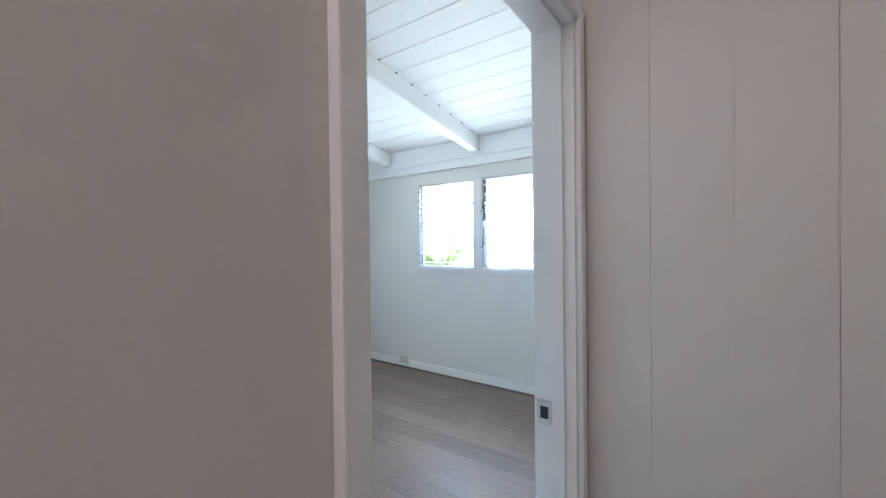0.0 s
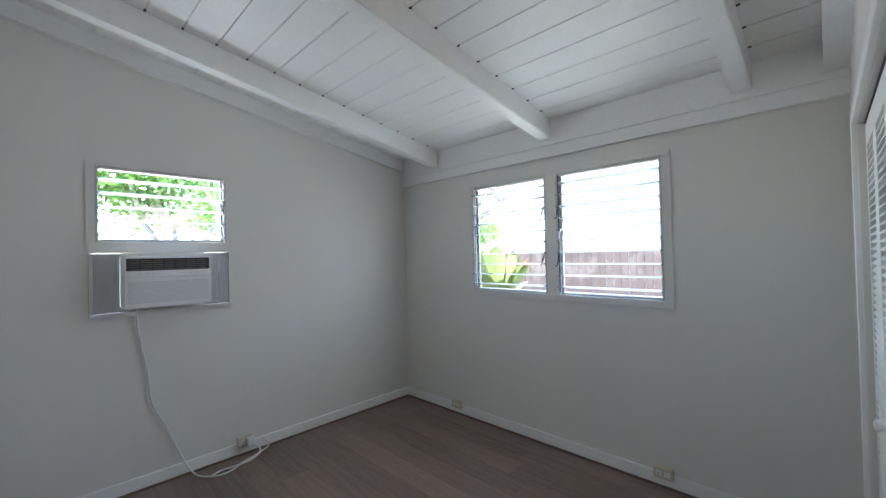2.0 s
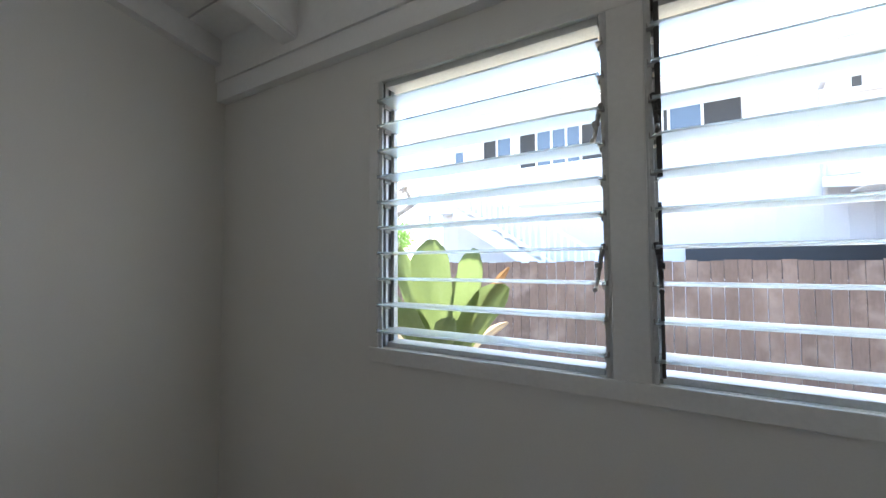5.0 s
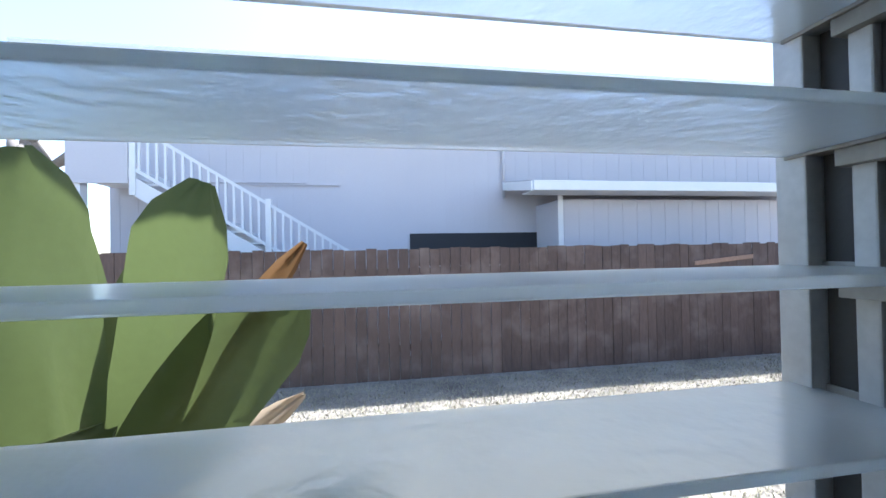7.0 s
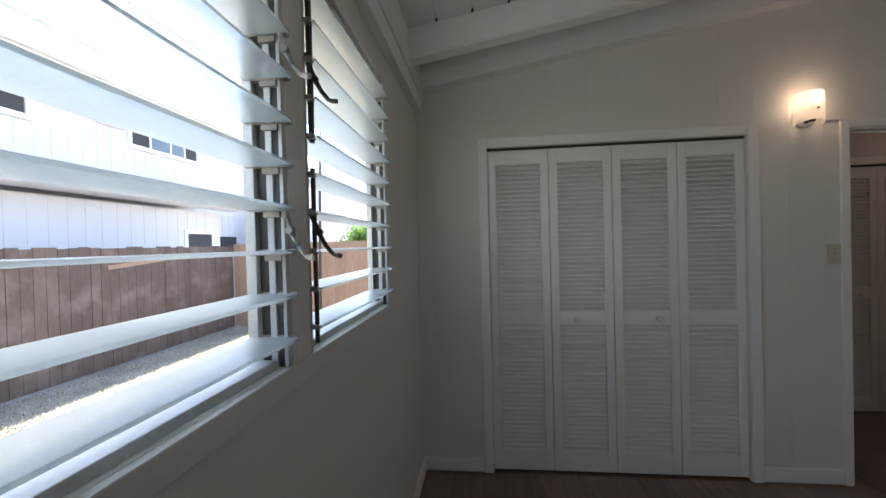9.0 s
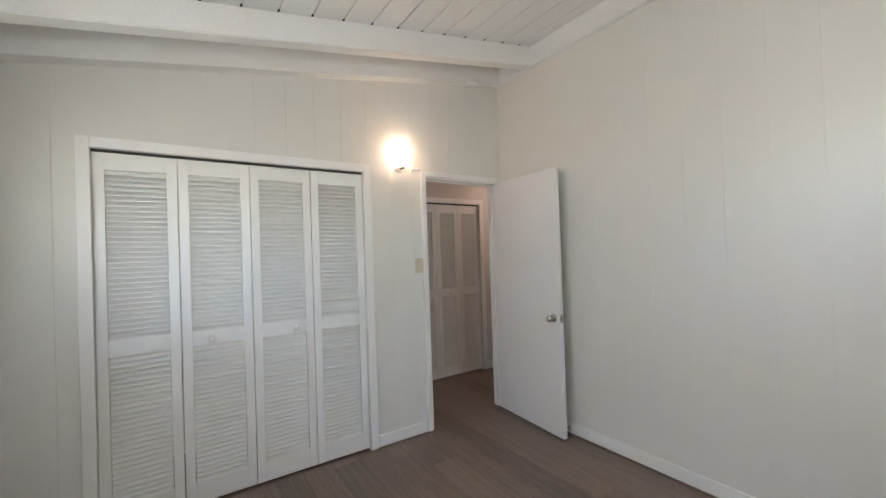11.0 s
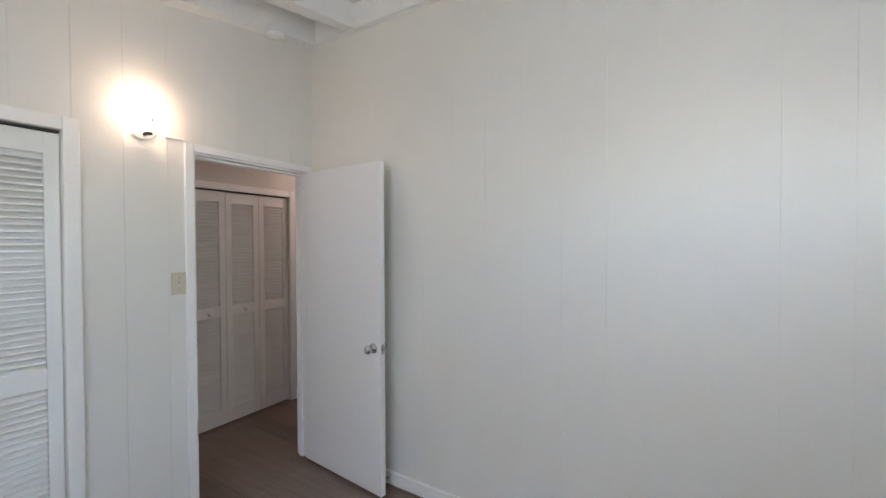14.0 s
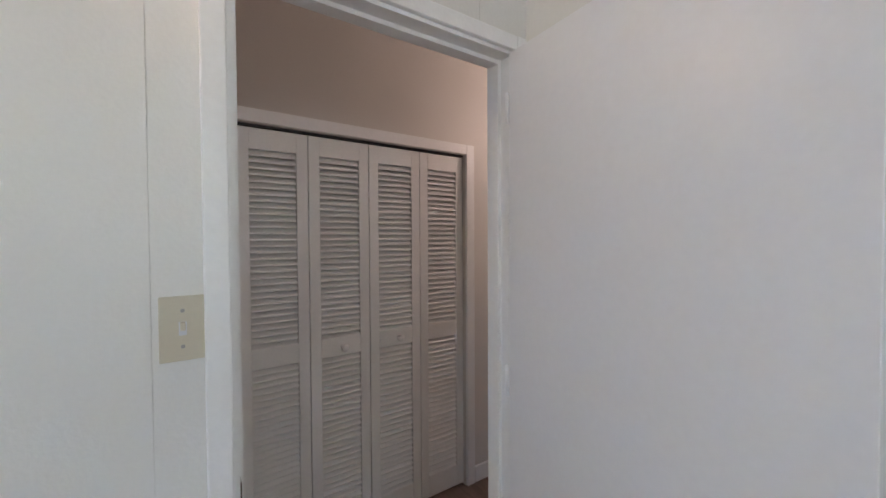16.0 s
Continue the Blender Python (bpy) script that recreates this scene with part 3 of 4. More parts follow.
# ---- louvred bifold closet doors ----
def bifold(place_x, y0, y1, z1, knobs, label, z0=0.012):
    th = thing("bifold_closet_door", (place_x + 0.04, (y0 + y1) / 2, 0), label, "closet door")
    n, wdt = 4, (y0 - y1) / 4
    st, d0, d1 = 0.052, place_x + 0.022, place_x + 0.050
    part("track", boxes((place_x + 0.02, place_x + 0.05, y1, y0, z1 - 0.008, z1 + 0.004)), DARK, th, "dark head track")
    rails = ((z0, 0.13), (0.915, 1.0), (z1 - 0.105, z1 - 0.015))
    slat = bmesh.new()
    box(slat, d0 + 0.001, d1 - 0.002, st + 0.002, wdt - st - 0.002, -0.003, 0.003)
    for v in slat.verts:
        v.co.z += (v.co.x - (d0 + d1) / 2) * 0.92
    slat = finish("louver", slat, LOUVER)
    for k in range(n):
        a, fold = y0 - wdt * (k + 1), 0.010 * (1 if k in (1, 2) else 0)
        bs = [(d0, d1, a + 0.002, a + st, z0, z1 - 0.015), (d0, d1, a + wdt - st, a + wdt - 0.002, z0, z1 - 0.015)]
        bs += [(d0, d1, a + st, a + wdt - st, p, q) for p, q in rails]
        pn = part("door_panel", boxes(*bs, bevel=0.002), LOUVER, th)
        for p, q in ((rails[0][1], rails[1][0]), (rails[1][1], rails[2][0])):
            m = round((q - p) / 0.0280)
            for j in range(m):
                piece("louver", slat, pn, Matrix.Translation((0, a, p + (j + 0.5) * (q - p) / m)))
    for y in knobs:
        bm = bmesh.new()
        lathe(bm, (d0, y, 0.955), (-1, 0, 0), ((0, 0.012), (0.006, 0.010), (0.012, 0.009), (0.018, 0.016), (0.026, 0.019), (0.033, 0.014), (0.035, 0.004)))
        part("knob", bm, LOUVER, th, "round painted knob")
    return th


bifold(W, CY0, CY1, CZ, (CY0 - 0.52, CY0 - 1.0), "white louvred bifold closet doors, closed")
bifold(HE, HY0, HY1, HZ, (-3.06, -3.37), "white louvred bifold doors of the hall closet")

# ---- bedroom door ----
door = thing("door_1", (W - 0.01, DY1 - 0.008, 0.012), "white flush door standing open against the wall", "door", kind="structure")
door.matrix_basis = pose(W - 0.012, DY1 + 0.012, 0.012, 0, 0, -4.6)
def leaf_part(name, bm, material, label=""):
    ob = new(name, finish(name, bm, material))
    ob.parent = door
    if label:
        ob["label"] = label
    return ob


leaf_part("leaf", boxes((-0.745, 0, -0.018, 0.018, 0, 2.005), bevel=0.0025), DOORP)
for s in (1, -1):
    bm = bmesh.new()
    lathe(bm, (-0.685, 0.018 * s, 0.885), (0, s, 0), ((0, 0.031), (0.006, 0.030), (0.009, 0.014), (0.024, 0.012), (0.032, 0.022), (0.044, 0.027), (0.056, 0.023), (0.06, 0.012), (0.0605, 0.002)))
    leaf_part("door_knob", bm, CHROME, "satin chrome knob")
leaf_part("latch_plate", boxes((-0.7465, -0.7445, -0.012, 0.012, 0.856, 0.914)), CHROME, "steel latch plate")
leaf_part("latch_bolt", boxes((-0.758, -0.7465, -0.006, 0.006, 0.875, 0.895), bevel=0.002), CHROME, "steel latch bolt")
for z in (0.2, 1.0, 1.8):
    bm = bmesh.new()
    tube(bm, (0.004, 0.022, z), (0.004, 0.022, z + 0.09), 0.006)
    leaf_part("hinge", bm, WHITE, "painted hinge")
bm = bmesh.new()
tube(bm, (2.70, S + 0.016, 0.055), (2.70, S + 0.07, 0.055), 0.006)
tube(bm, (2.70, S + 0.07, 0.055), (2.70, S + 0.08, 0.055), 0.011)
tagged(part("door_stop", bm, CHROME), "small spring door stop on the baseboard", "door stop")

# ---- wall light, switch, smoke alarm ----
sc = thing("wall_sconce", (W, -2.235, 2.10), "lit wall light with a curved white glass shade", "wall light")
bm = bmesh.new()
lathe(bm, (W, -2.235, 2.105), (-1, 0, 0), ((0, 0.062), (0.008, 0.062), (0.014, 0.055), (0.016, 0.02)), 28)
part("backplate", bm, WHITE, sc)
bm = bmesh.new()
N, R = 18, 0.075
cols = []
for r in (R, R - 0.004):
    cols.append([[bm.verts.new((W - 0.028 - r * 0.95 * math.sin(math.pi * k / N), -2.235 + r * math.cos(math.pi * k / N), z + (0.022 * math.sin(math.pi * k / N) if z < 2.1 else 0))) for z in (2.045, 2.12, 2.225)] for k in range(N + 1)])
for q in cols:
    for k in range(N):
        for j in range(2):
            bm.faces.new((q[k][j], q[k + 1][j], q[k + 1][j + 1], q[k][j + 1])).smooth = True
for k in range(N):
    for j in (0, 2):
        bm.faces.new((cols[0][k][j], cols[0][k + 1][j], cols[1][k + 1][j], cols[1][k][j]))
for k in (0, N):
    for j in range(2):
        bm.faces.new((cols[0][k][j], cols[0][k][j + 1], cols[1][k][j + 1], cols[1][k][j]))
sh = part("shade", bm, SHADE, sc, "frosted glass shade")
sh.visible_shadow = False
bm = bmesh.new()
tube(bm, (W - 0.016, -2.235, 2.07), (W - 0.06, -2.235, 2.07), 0.009)
tube(bm, (W - 0.06, -2.235, 2.062), (W - 0.06, -2.235, 2.11), 0.016)
part("lamp_holder", bm, DARK, sc, "dark lamp holder")
bm = bmesh.new()
lathe(bm, (W - 0.06, -2.235, 2.11), (0, 0, 1), ((0, 0.013), (0.02, 0.018), (0.045, 0.028), (0.065, 0.029), (0.08, 0.02), (0.088, 0.004)))
bu = part("bulb", bm, BULB, sc, "glowing warm bulb")
bu.visible_shadow = False
bm = bmesh.new()
tube(bm, (W - 0.10, -2.235, 2.125), (W - 0.107, -2.235, 2.125), 0.005)
part("thumb_screw", bm, DARK, sc)
tagged(part("wall_strip", boxes((W - 0.012, W, -2.415, -2.33, 2.078, 2.09)), WHITE), "small wooden strip beside the door casing", "strip")
sw = thing("light_switch", (W, -2.385, 1.32), "ivory toggle light switch on the wall", "light switch")
part("plate", boxes((W - 0.006, W, -2.42, -2.35, 1.262, 1.378), bevel=0.002), BEIGE, sw)
part("toggle", boxes((W - 0.018, W - 0.006, -2.389, -2.381, 1.318, 1.332), bevel=0.001), BEIGE, sw)
part("toggle_slot", boxes((W - 0.0068, W - 0.006, -2.391, -2.379, 1.308, 1.332)), ACGREY, sw)
for z in (1.288, 1.352):
    bm = bmesh.new()
    tube(bm, (W - 0.006, -2.385, z), (W - 0.0075, -2.385, z), 0.0035)
    part("screw", bm, ALUD, sw)
sm = thing("smoke_alarm", (3.30, -2.93, 2.85), "round white smoke alarm under the ceiling board", "smoke alarm")
SZ = ceil_z(-2.93) - 0.16
bm = bmesh.new()
lathe(bm, (3.325, -2.93, SZ + 0.012), (0, 0, -1), ((0, 0.058), (0.012, 0.058), (0.03, 0.054), (0.038, 0.045), (0.039, 0.01)), 28)
part("housing", bm, PLAST, sm)
bm = bmesh.new()
lathe(bm, (3.325, -2.93, SZ - 0.006), (0, 0, -1), ((0, 0.060), (0.004, 0.060)), 28)
part("vent_ring", bm, ACGREY, sm)

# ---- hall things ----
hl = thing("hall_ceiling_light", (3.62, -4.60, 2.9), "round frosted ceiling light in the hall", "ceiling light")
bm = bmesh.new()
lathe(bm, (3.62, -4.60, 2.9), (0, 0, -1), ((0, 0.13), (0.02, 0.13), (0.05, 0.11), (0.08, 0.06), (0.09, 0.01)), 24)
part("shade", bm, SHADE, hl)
hd = thing("door_2", (4.9, HC - 0.03, 0.01), "white flush door standing at the hall's far side", "door", kind="structure")
part("leaf", boxes((5.16, 5.195, -5.1, -4.25, 0.01, 2.03), bevel=0.003), DOORP, hd)
part("door_frame", boxes((5.17, 5.2, -4.25, -4.18, 0.0, 2.09), (5.17, 5.2, -5.17, -5.1, 0.0, 2.09), (5.17, 5.2, -5.1, -4.25, 2.031, 2.09), bevel=0.003), WHITE, hd)

# ---- outdoors ----
bm = bmesh.new()
bmesh.ops.create_grid(bm, x_segments=2, y_segments=2, size=600)
for v in bm.verts:
    v.co.z = GZ
structure("ground", bm, GROUND, "dry straw-coloured grass and bare soil", "ground")


def tufts(name, n, x0, x1, y0, y1, hgt, material, label, seed):
    rnd = random.Random(seed)
    vs, fs = [], []
    for _ in range(n):
        x, y, a, l = rnd.uniform(x0, x1), rnd.uniform(y0, y1), rnd.uniform(0, math.tau), rnd.uniform(0.4, 1) * hgt
        c, s, w = math.cos(a), math.sin(a), 0.004 + 0.004 * rnd.random()
        i = len(vs)
        lean = rnd.uniform(0.3, 1.6) * l
        vs += [(x - s * w, y + c * w, GZ), (x + s * w, y - c * w, GZ), (x + c * lean, y + s * lean, GZ + l)]
        fs.append((i, i + 1, i + 2))
    me = bpy.data.meshes.new(name)
    me.from_pydata(vs, [], fs)
    me.materials.append(material)
    return tagged(new(name, me), label, "grass", kind="stuff")


tufts("leaf_litter", 9000, -3, 9.4, 4.2, 5.4, 0.035, BARK, "grey leaf litter along the fence", 6)
tufts("dry_grass", 60000, -3, 9.4, 0.4, 5.3, 0.045, STRAW, "short dry straw grass", 4)

FY, FZ = 5.45, 1.53
fence = thing("board_fence", (3, FY, GZ), "weathered dark brown board fence", "fence")
rnd = random.Random(7)
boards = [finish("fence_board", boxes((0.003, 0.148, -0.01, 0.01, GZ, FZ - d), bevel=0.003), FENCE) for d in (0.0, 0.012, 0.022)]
k = 0
x = -8.0
while x < 9.5:
    b = piece("fence_board", boards[rnd.randrange(3)], fence, pose(x, FY + rnd.uniform(-0.004, 0.004), 0, rnd.uniform(-0.25, 0.25), 0, 0))
    x += 0.151
for z in (0.05, 1.15):
    part("rail", boxes((-8, 9.5, FY + 0.014, FY + 0.055, z, z + 0.09), bevel=0.004), FENCE, fence)
bm = boxes((6.45, 7.55, FY - 0.03, FY - 0.012, 1.17, 1.24), bevel=0.003)
for v in bm.verts:
    v.co.z += (v.co.x - 6.45) * 0.085
part("patch_board", bm, FENCE2, fence, "pale patch board nailed on")
fence2 = thing("side_fence", (9.55, 3, GZ), "sunlit tan board fence with a dark gate post", "fence")
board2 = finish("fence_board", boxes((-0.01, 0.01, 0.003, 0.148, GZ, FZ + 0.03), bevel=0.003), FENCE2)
for k in range(58):
    piece("fence_board", board2, fence2, pose(9.55 + rnd.uniform(-0.005, 0.005), FY - 0.16 - 0.151 * k, 0))
part("gate_post", boxes((9.42, 9.53, 4.2, 4.6, GZ, FZ + 0.05), bevel=0.005), FENCE, fence2, "dark gate post")
part("rail", boxes((9.565, 9.6, -3.4, FY, 0.1, 0.19), (9.565, 9.6, -3.4, FY, 1.15, 1.24)), FENCE2, fence2)

# neighbour's house
HY = 7.85
house = thing("neighbour_house", (4, HY, GZ), "pale lavender-grey two-storey house with white trim", "house")
HXL, HXR, HTOP = -3.46, 24.0, 4.84
part("wall", boxes((HXL, HXR, HY, HY + 7, GZ, HTOP)), SIDING, house, "pale grey grooved siding wall")
groove = finish("siding_batten", boxes((0, 0.018, -0.006, -0.0005, GZ, HTOP - 0.01)), SIDING)
for k in range(88):
    piece("siding_batten", groove, house, Matrix.Translation((HXL + 0.15 + 0.305 * k, HY, 0)))
roofp = part("roof", boxes((HXL - 0.9, HXR + 0.5, HY - 0.75, HY + 7.7, HTOP + 0.10, HTOP + 0.20)), ROOFM, house, "dark roof edge")
part("soffit", boxes((HXL - 0.88, HXR + 0.5, HY - 0.72, HY + 7.6, HTOP + 0.02, HTOP + 0.098)), HTRIM, house, "white soffit")
part("gutter", boxes((HXL - 0.92, HXR + 0.5, HY - 0.86, HY - 0.752, HTOP + 0.05, HTOP + 0.17), bevel=0.02), HTRIM, house, "white gutter")
bm = bmesh.new()
tube(bm, (4.07, HY - 0.80, HTOP + 0.06), (4.03, HY - 0.07, HTOP - 0.42), 0.035)
tube(bm, (4.03, HY - 0.07, HTOP - 0.42), (4.03, HY - 0.07, 2.6), 0.035)
part("downpipe", bm, SIDING, house, "painted downpipe")
bm = bmesh.new()
tube(bm, (HXL - 0.3, HY - 0.80, HTOP + 0.06), (HXL - 0.05, HY - 0.09, HTOP - 0.55), 0.035)
part("downpipe", bm, HTRIM, house, "white downpipe")


def house_window(x0, x1, z0, z1, splits, dark):
    w = part("window", boxes((x0 - 0.09, x1 + 0.09, HY - 0.045, HY - 0.002, z1, z1 + 0.10), (x0 - 0.09, x1 + 0.09, HY - 0.06, HY - 0.002, z0 - 0.10, z0), (x0 - 0.09, x0, HY - 0.045, HY - 0.002, z0, z1), (x1, x1 + 0.09, HY - 0.045, HY - 0.002, z0, z1), bevel=0.004), HTRIM, house, "white framed window")
    xs = [x0] + [x0 + (x1 - x0) * s for s in splits] + [x1]
    for i, (a, b) in enumerate(zip(xs, xs[1:])):
        part("pane", boxes((a + 0.015, b - 0.015, HY - 0.018, HY - 0.008, z0 + 0.01, z1 - 0.01)), HSCREEN_SHADE if i in dark else HGLASS, w)
        if i:
            part("bar", boxes((a - 0.022, a + 0.022, HY - 0.036, HY - 0.004, z0, z1)), HTRIM, w)


Z1 = 4.70
house_window(-2.24, -1.51, 3.85, Z1, (0.5,), (0,))
house_window(-1.29, 0.56, 3.76, Z1, (0.22, 0.41, 0.59, 0.76), (0, 4))
house_window(1.70, 2.97, 3.95, Z1, (0.08, 0.52), (0, 2))
house_window(5.06, 7.25, 4.0, Z1, (0.26, 0.56, 0.78), (0, 3))
house_window(9.40, 11.5, 4.0, Z1, (0.25, 0.55, 0.78), (0, 3))
house_window(14.0, 15.3, 4.0, Z1, (0.5,), (1,))
house_window(-3.05, -2.80, 3.9, 4.40, (), ())
part("lamp_bracket", boxes((-1.52, -1.30, HY - 0.10, HY - 0.003, HTOP - 0.07, HTOP - 0.02), bevel=0.008), HTRIM, house, "small lamp under the eave")
for x in (4.33, 8.55):
    u = part("wall_cooler", boxes((x, x + 0.6, HY - 0.22, HY - 0.002, Z1 - 0.42, Z1 - 0.02), bevel=0.01), HTRIM, house, "white window cooler")
    part("grille", boxes((x + 0.18, x + 0.57, HY - 0.224, HY - 0.221, Z1 - 0.39, Z1 - 0.06)), ACGREY, u)
    part("vent", boxes((x + 0.03, x + 0.15, HY - 0.224, HY - 0.221, Z1 - 0.39, Z1 - 0.06)), DARK, u)
# flat dark sheets on the wall paint the shade inside low openings
for x0, x1 in ((2.02, 4.82), (11.5, 13.2)):
    part("opening_shade", boxes((x0, x1, HY - 0.03, HY - 0.003, 1.2, 1.86)), HSCREEN_SHADE, house, "flat dark sheet for the shade inside a low opening")
part("pipe_line", boxes((-2.2, 0.0, HY - 0.05, HY - 0.003, 2.87, 2.895), (-1.06, 0.63, HY - 0.05, HY - 0.003, 2.83, 2.85)), SIDING, house, "thin pipe along the wall")

# lean-to
shed = thing("lean_to", (7, 7.2, GZ), "pale lean-to with a dark shingled roof and white eaves", "lean-to")
part("wall", boxes((4.76, 10.9, 6.75, HY - 0.01, GZ, 2.42)), SIDING, shed)
bat = finish("siding_batten", boxes((0, 0.018, -0.006, -0.0005, GZ, 2.41)), SIDING)
for k in range(19):
    piece("siding_batten", bat, shed, Matrix.Translation((4.86 + 0.305 * k, 6.75, 0)))
bm = bmesh.new()
slope_box(bm, 4.05, 11.3, 6.2, HY - 0.1, lambda q: 2.62 + (q - 6.2) * 0.16, lambda q: 2.68 + (q - 6.2) * 0.16)
part("roof", bm, ROOFM, shed)
part("eave_board", boxes((4.02, 11.33, 6.14, 6.2, 2.50, 2.67), bevel=0.01), HTRIM, shed, "white eave board")
bm = bmesh.new()
slope_box(bm, 3.99, 4.05, 6.2, HY - 0.1, lambda q: 2.50 + (q - 6.2) * 0.16, lambda q: 2.67 + (q - 6.2) * 0.16)
part("verge_board", bm, HTRIM, shed)
part("soffit", boxes((4.05, 11.3, 6.2, 6.75, 2.50, 2.52)), HTRIM, shed)

part("corner_board", boxes((4.74, 4.84, 6.735, 6.752, GZ, 2.50)), HTRIM, shed)
lw = part("window", boxes((9.62, 10.66, 6.72, 6.748, 1.86, 1.95), (9.62, 9.72, 6.72, 6.748, 1.05, 1.86), (10.56, 10.66, 6.72, 6.748, 1.05, 1.86), (9.62, 10.66, 6.71, 6.748, 0.96, 1.05), bevel=0.004), HTRIM, shed, "white framed window")
part("pane", boxes((9.73, 10.55, 6.732, 6.742, 1.06, 1.85)), HSCREEN_SHADE, lw)

# outside stair
st = thing("outside_stair", (-1, 7.3, GZ), "white wooden stair with balusters against the house", "stair")
SX0, SX1, SZ0, SZ1 = -2.45, 1.9, 2.76, 0.04
rise = (SZ1 - SZ0) / (SX1 - SX0)
for y in (6.75, 7.75):
    bm = bmesh.new()
    v = []
    for x in (SX0, SX1):
        for yy in (y - 0.025, y + 0.025):
            for dz in (-0.30, 0.0):
                v.append(bm.verts.new((x, yy, SZ0 + (x - SX0) * rise + dz)))
    for f in ((0, 1, 3, 2), (4, 6, 7, 5), (0, 4, 5, 1), (2, 3, 7, 6), (0, 2, 6, 4), (1, 5, 7, 3)):
        bm.faces.new([v[i] for i in f])
    part("stringer", bm, HTRIM, st)
bm = bmesh.new()
for dz in (0.10, 0.80):
    v = [bm.verts.new((x, yy, SZ0 + (x - SX0) * rise + dz + e)) for x in (SX0, SX1) for yy in (6.72, 6.78) for e in (0, 0.06)]
    for f in ((0, 1, 3, 2), (4, 6, 7, 5), (0, 4, 5, 1), (2, 3, 7, 6), (0, 2, 6, 4), (1, 5, 7, 3)):
        bm.faces.new([v[i] for i in f])
part("handrail", bm, HTRIM, st, "white handrail")
bal = finish("baluster", boxes((-0.018, 0.018, 6.735, 6.765, 0.10, 0.82)), HTRIM)
for k in range(36):
    x = SX0 + 0.08 + k * 0.128
    piece("baluster", bal, st, Matrix.Translation((x, 0, SZ0 + (x - SX0) * rise)))
for x in (SX0, -0.42, SX1):
    z = SZ0 + (x - SX0) * rise
    part("post", boxes((x - 0.045, x + 0.045, 6.70, 6.80, GZ if x > 0 else z - 0.3, z + 0.92), bevel=0.006), HTRIM, st)
tread = finish("tread", boxes((-0.14, 0.14, 6.78, 7.72, -0.03, 0.0)), HTRIM)
for k in range(14):
    x = SX0 + 0.2 + k * 0.31
    piece("tread", tread, st, Matrix.Translation((x, 0, SZ0 + (x - SX0) * rise + 0.02)))
part("landing", boxes((-3.38, SX0, 6.72, HY - 0.01, 2.75, 2.90)), HTRIM, st)
part("landing_wall", boxes((-3.38, SX0 - 0.06, 6.70, 6.76, 2.65, 3.60)), SIDING, st, "pale landing parapet")
part("post", boxes((-3.33, -3.2, 6.74, 6.9, GZ, 2.75)), HTRIM, st)

# solid-sided stair at the house's far end
ps = thing("outside_stair", (15, 7.2, GZ), "pale solid-sided stair at the house's far end", "stair")
bm = bmesh.new()
v = [bm.verts.new((x, y, z)) for y in (6.55, 6.70) for x, z in ((12.4, GZ), (15.6, GZ), (15.6, 4.1), (14.8, 4.1), (12.4, 1.3))]
bm.faces.new(v[:5])
bm.faces.new(v[:4:-1])
for k in range(5):
    bm.faces.new((v[k], v[k + 5], v[(k + 1) % 5 + 5], v[(k + 1) % 5]))
part("parapet", bm, SIDING, ps)
part("landing", boxes((14.8, 15.6, 6.70, HY - 0.01, 2.9, 3.05)), HTRIM, ps)

# far houses, hill
far = thing("far_house", (22, 14, GZ), "pale house far behind the fences", "house")
part("wall", boxes((19, 26, -3.0, 4.0, GZ, 3.4)), SIDING, far)
bm = bmesh.new()
v = [bm.verts.new(p) for p in ((18.4, -3.6, 3.4), (18.4, 4.6, 3.4), (26.6, 4.6, 3.4), (26.6, -3.6, 3.4), (22.5, -3.6, 5.0), (22.5, 4.6, 5.0))]
for f in ((0, 1, 5, 4), (2, 3, 4, 5), (0, 4, 3), (1, 2, 5), (3, 2, 1, 0)):
    bm.faces.new([v[i] for i in f])
part("roof", bm, HTRIM, far, "pale roof")
bm = bmesh.new()
bmesh.ops.create_grid(bm, x_segments=60, y_segments=14, size=1)
for v in bm.verts:
    x, y = v.co.x, v.co.y
    v.co = (420 + y * 120, x * 500, GZ + (1 - y * y) * (26 + 22 * noise.noise(Vector((x * 5, y * 2, 3)))))
for f in bm.faces:
    f.smooth = True
structure("backdrop_hill", bm, HILL, "hazy green hill far away", "hill")


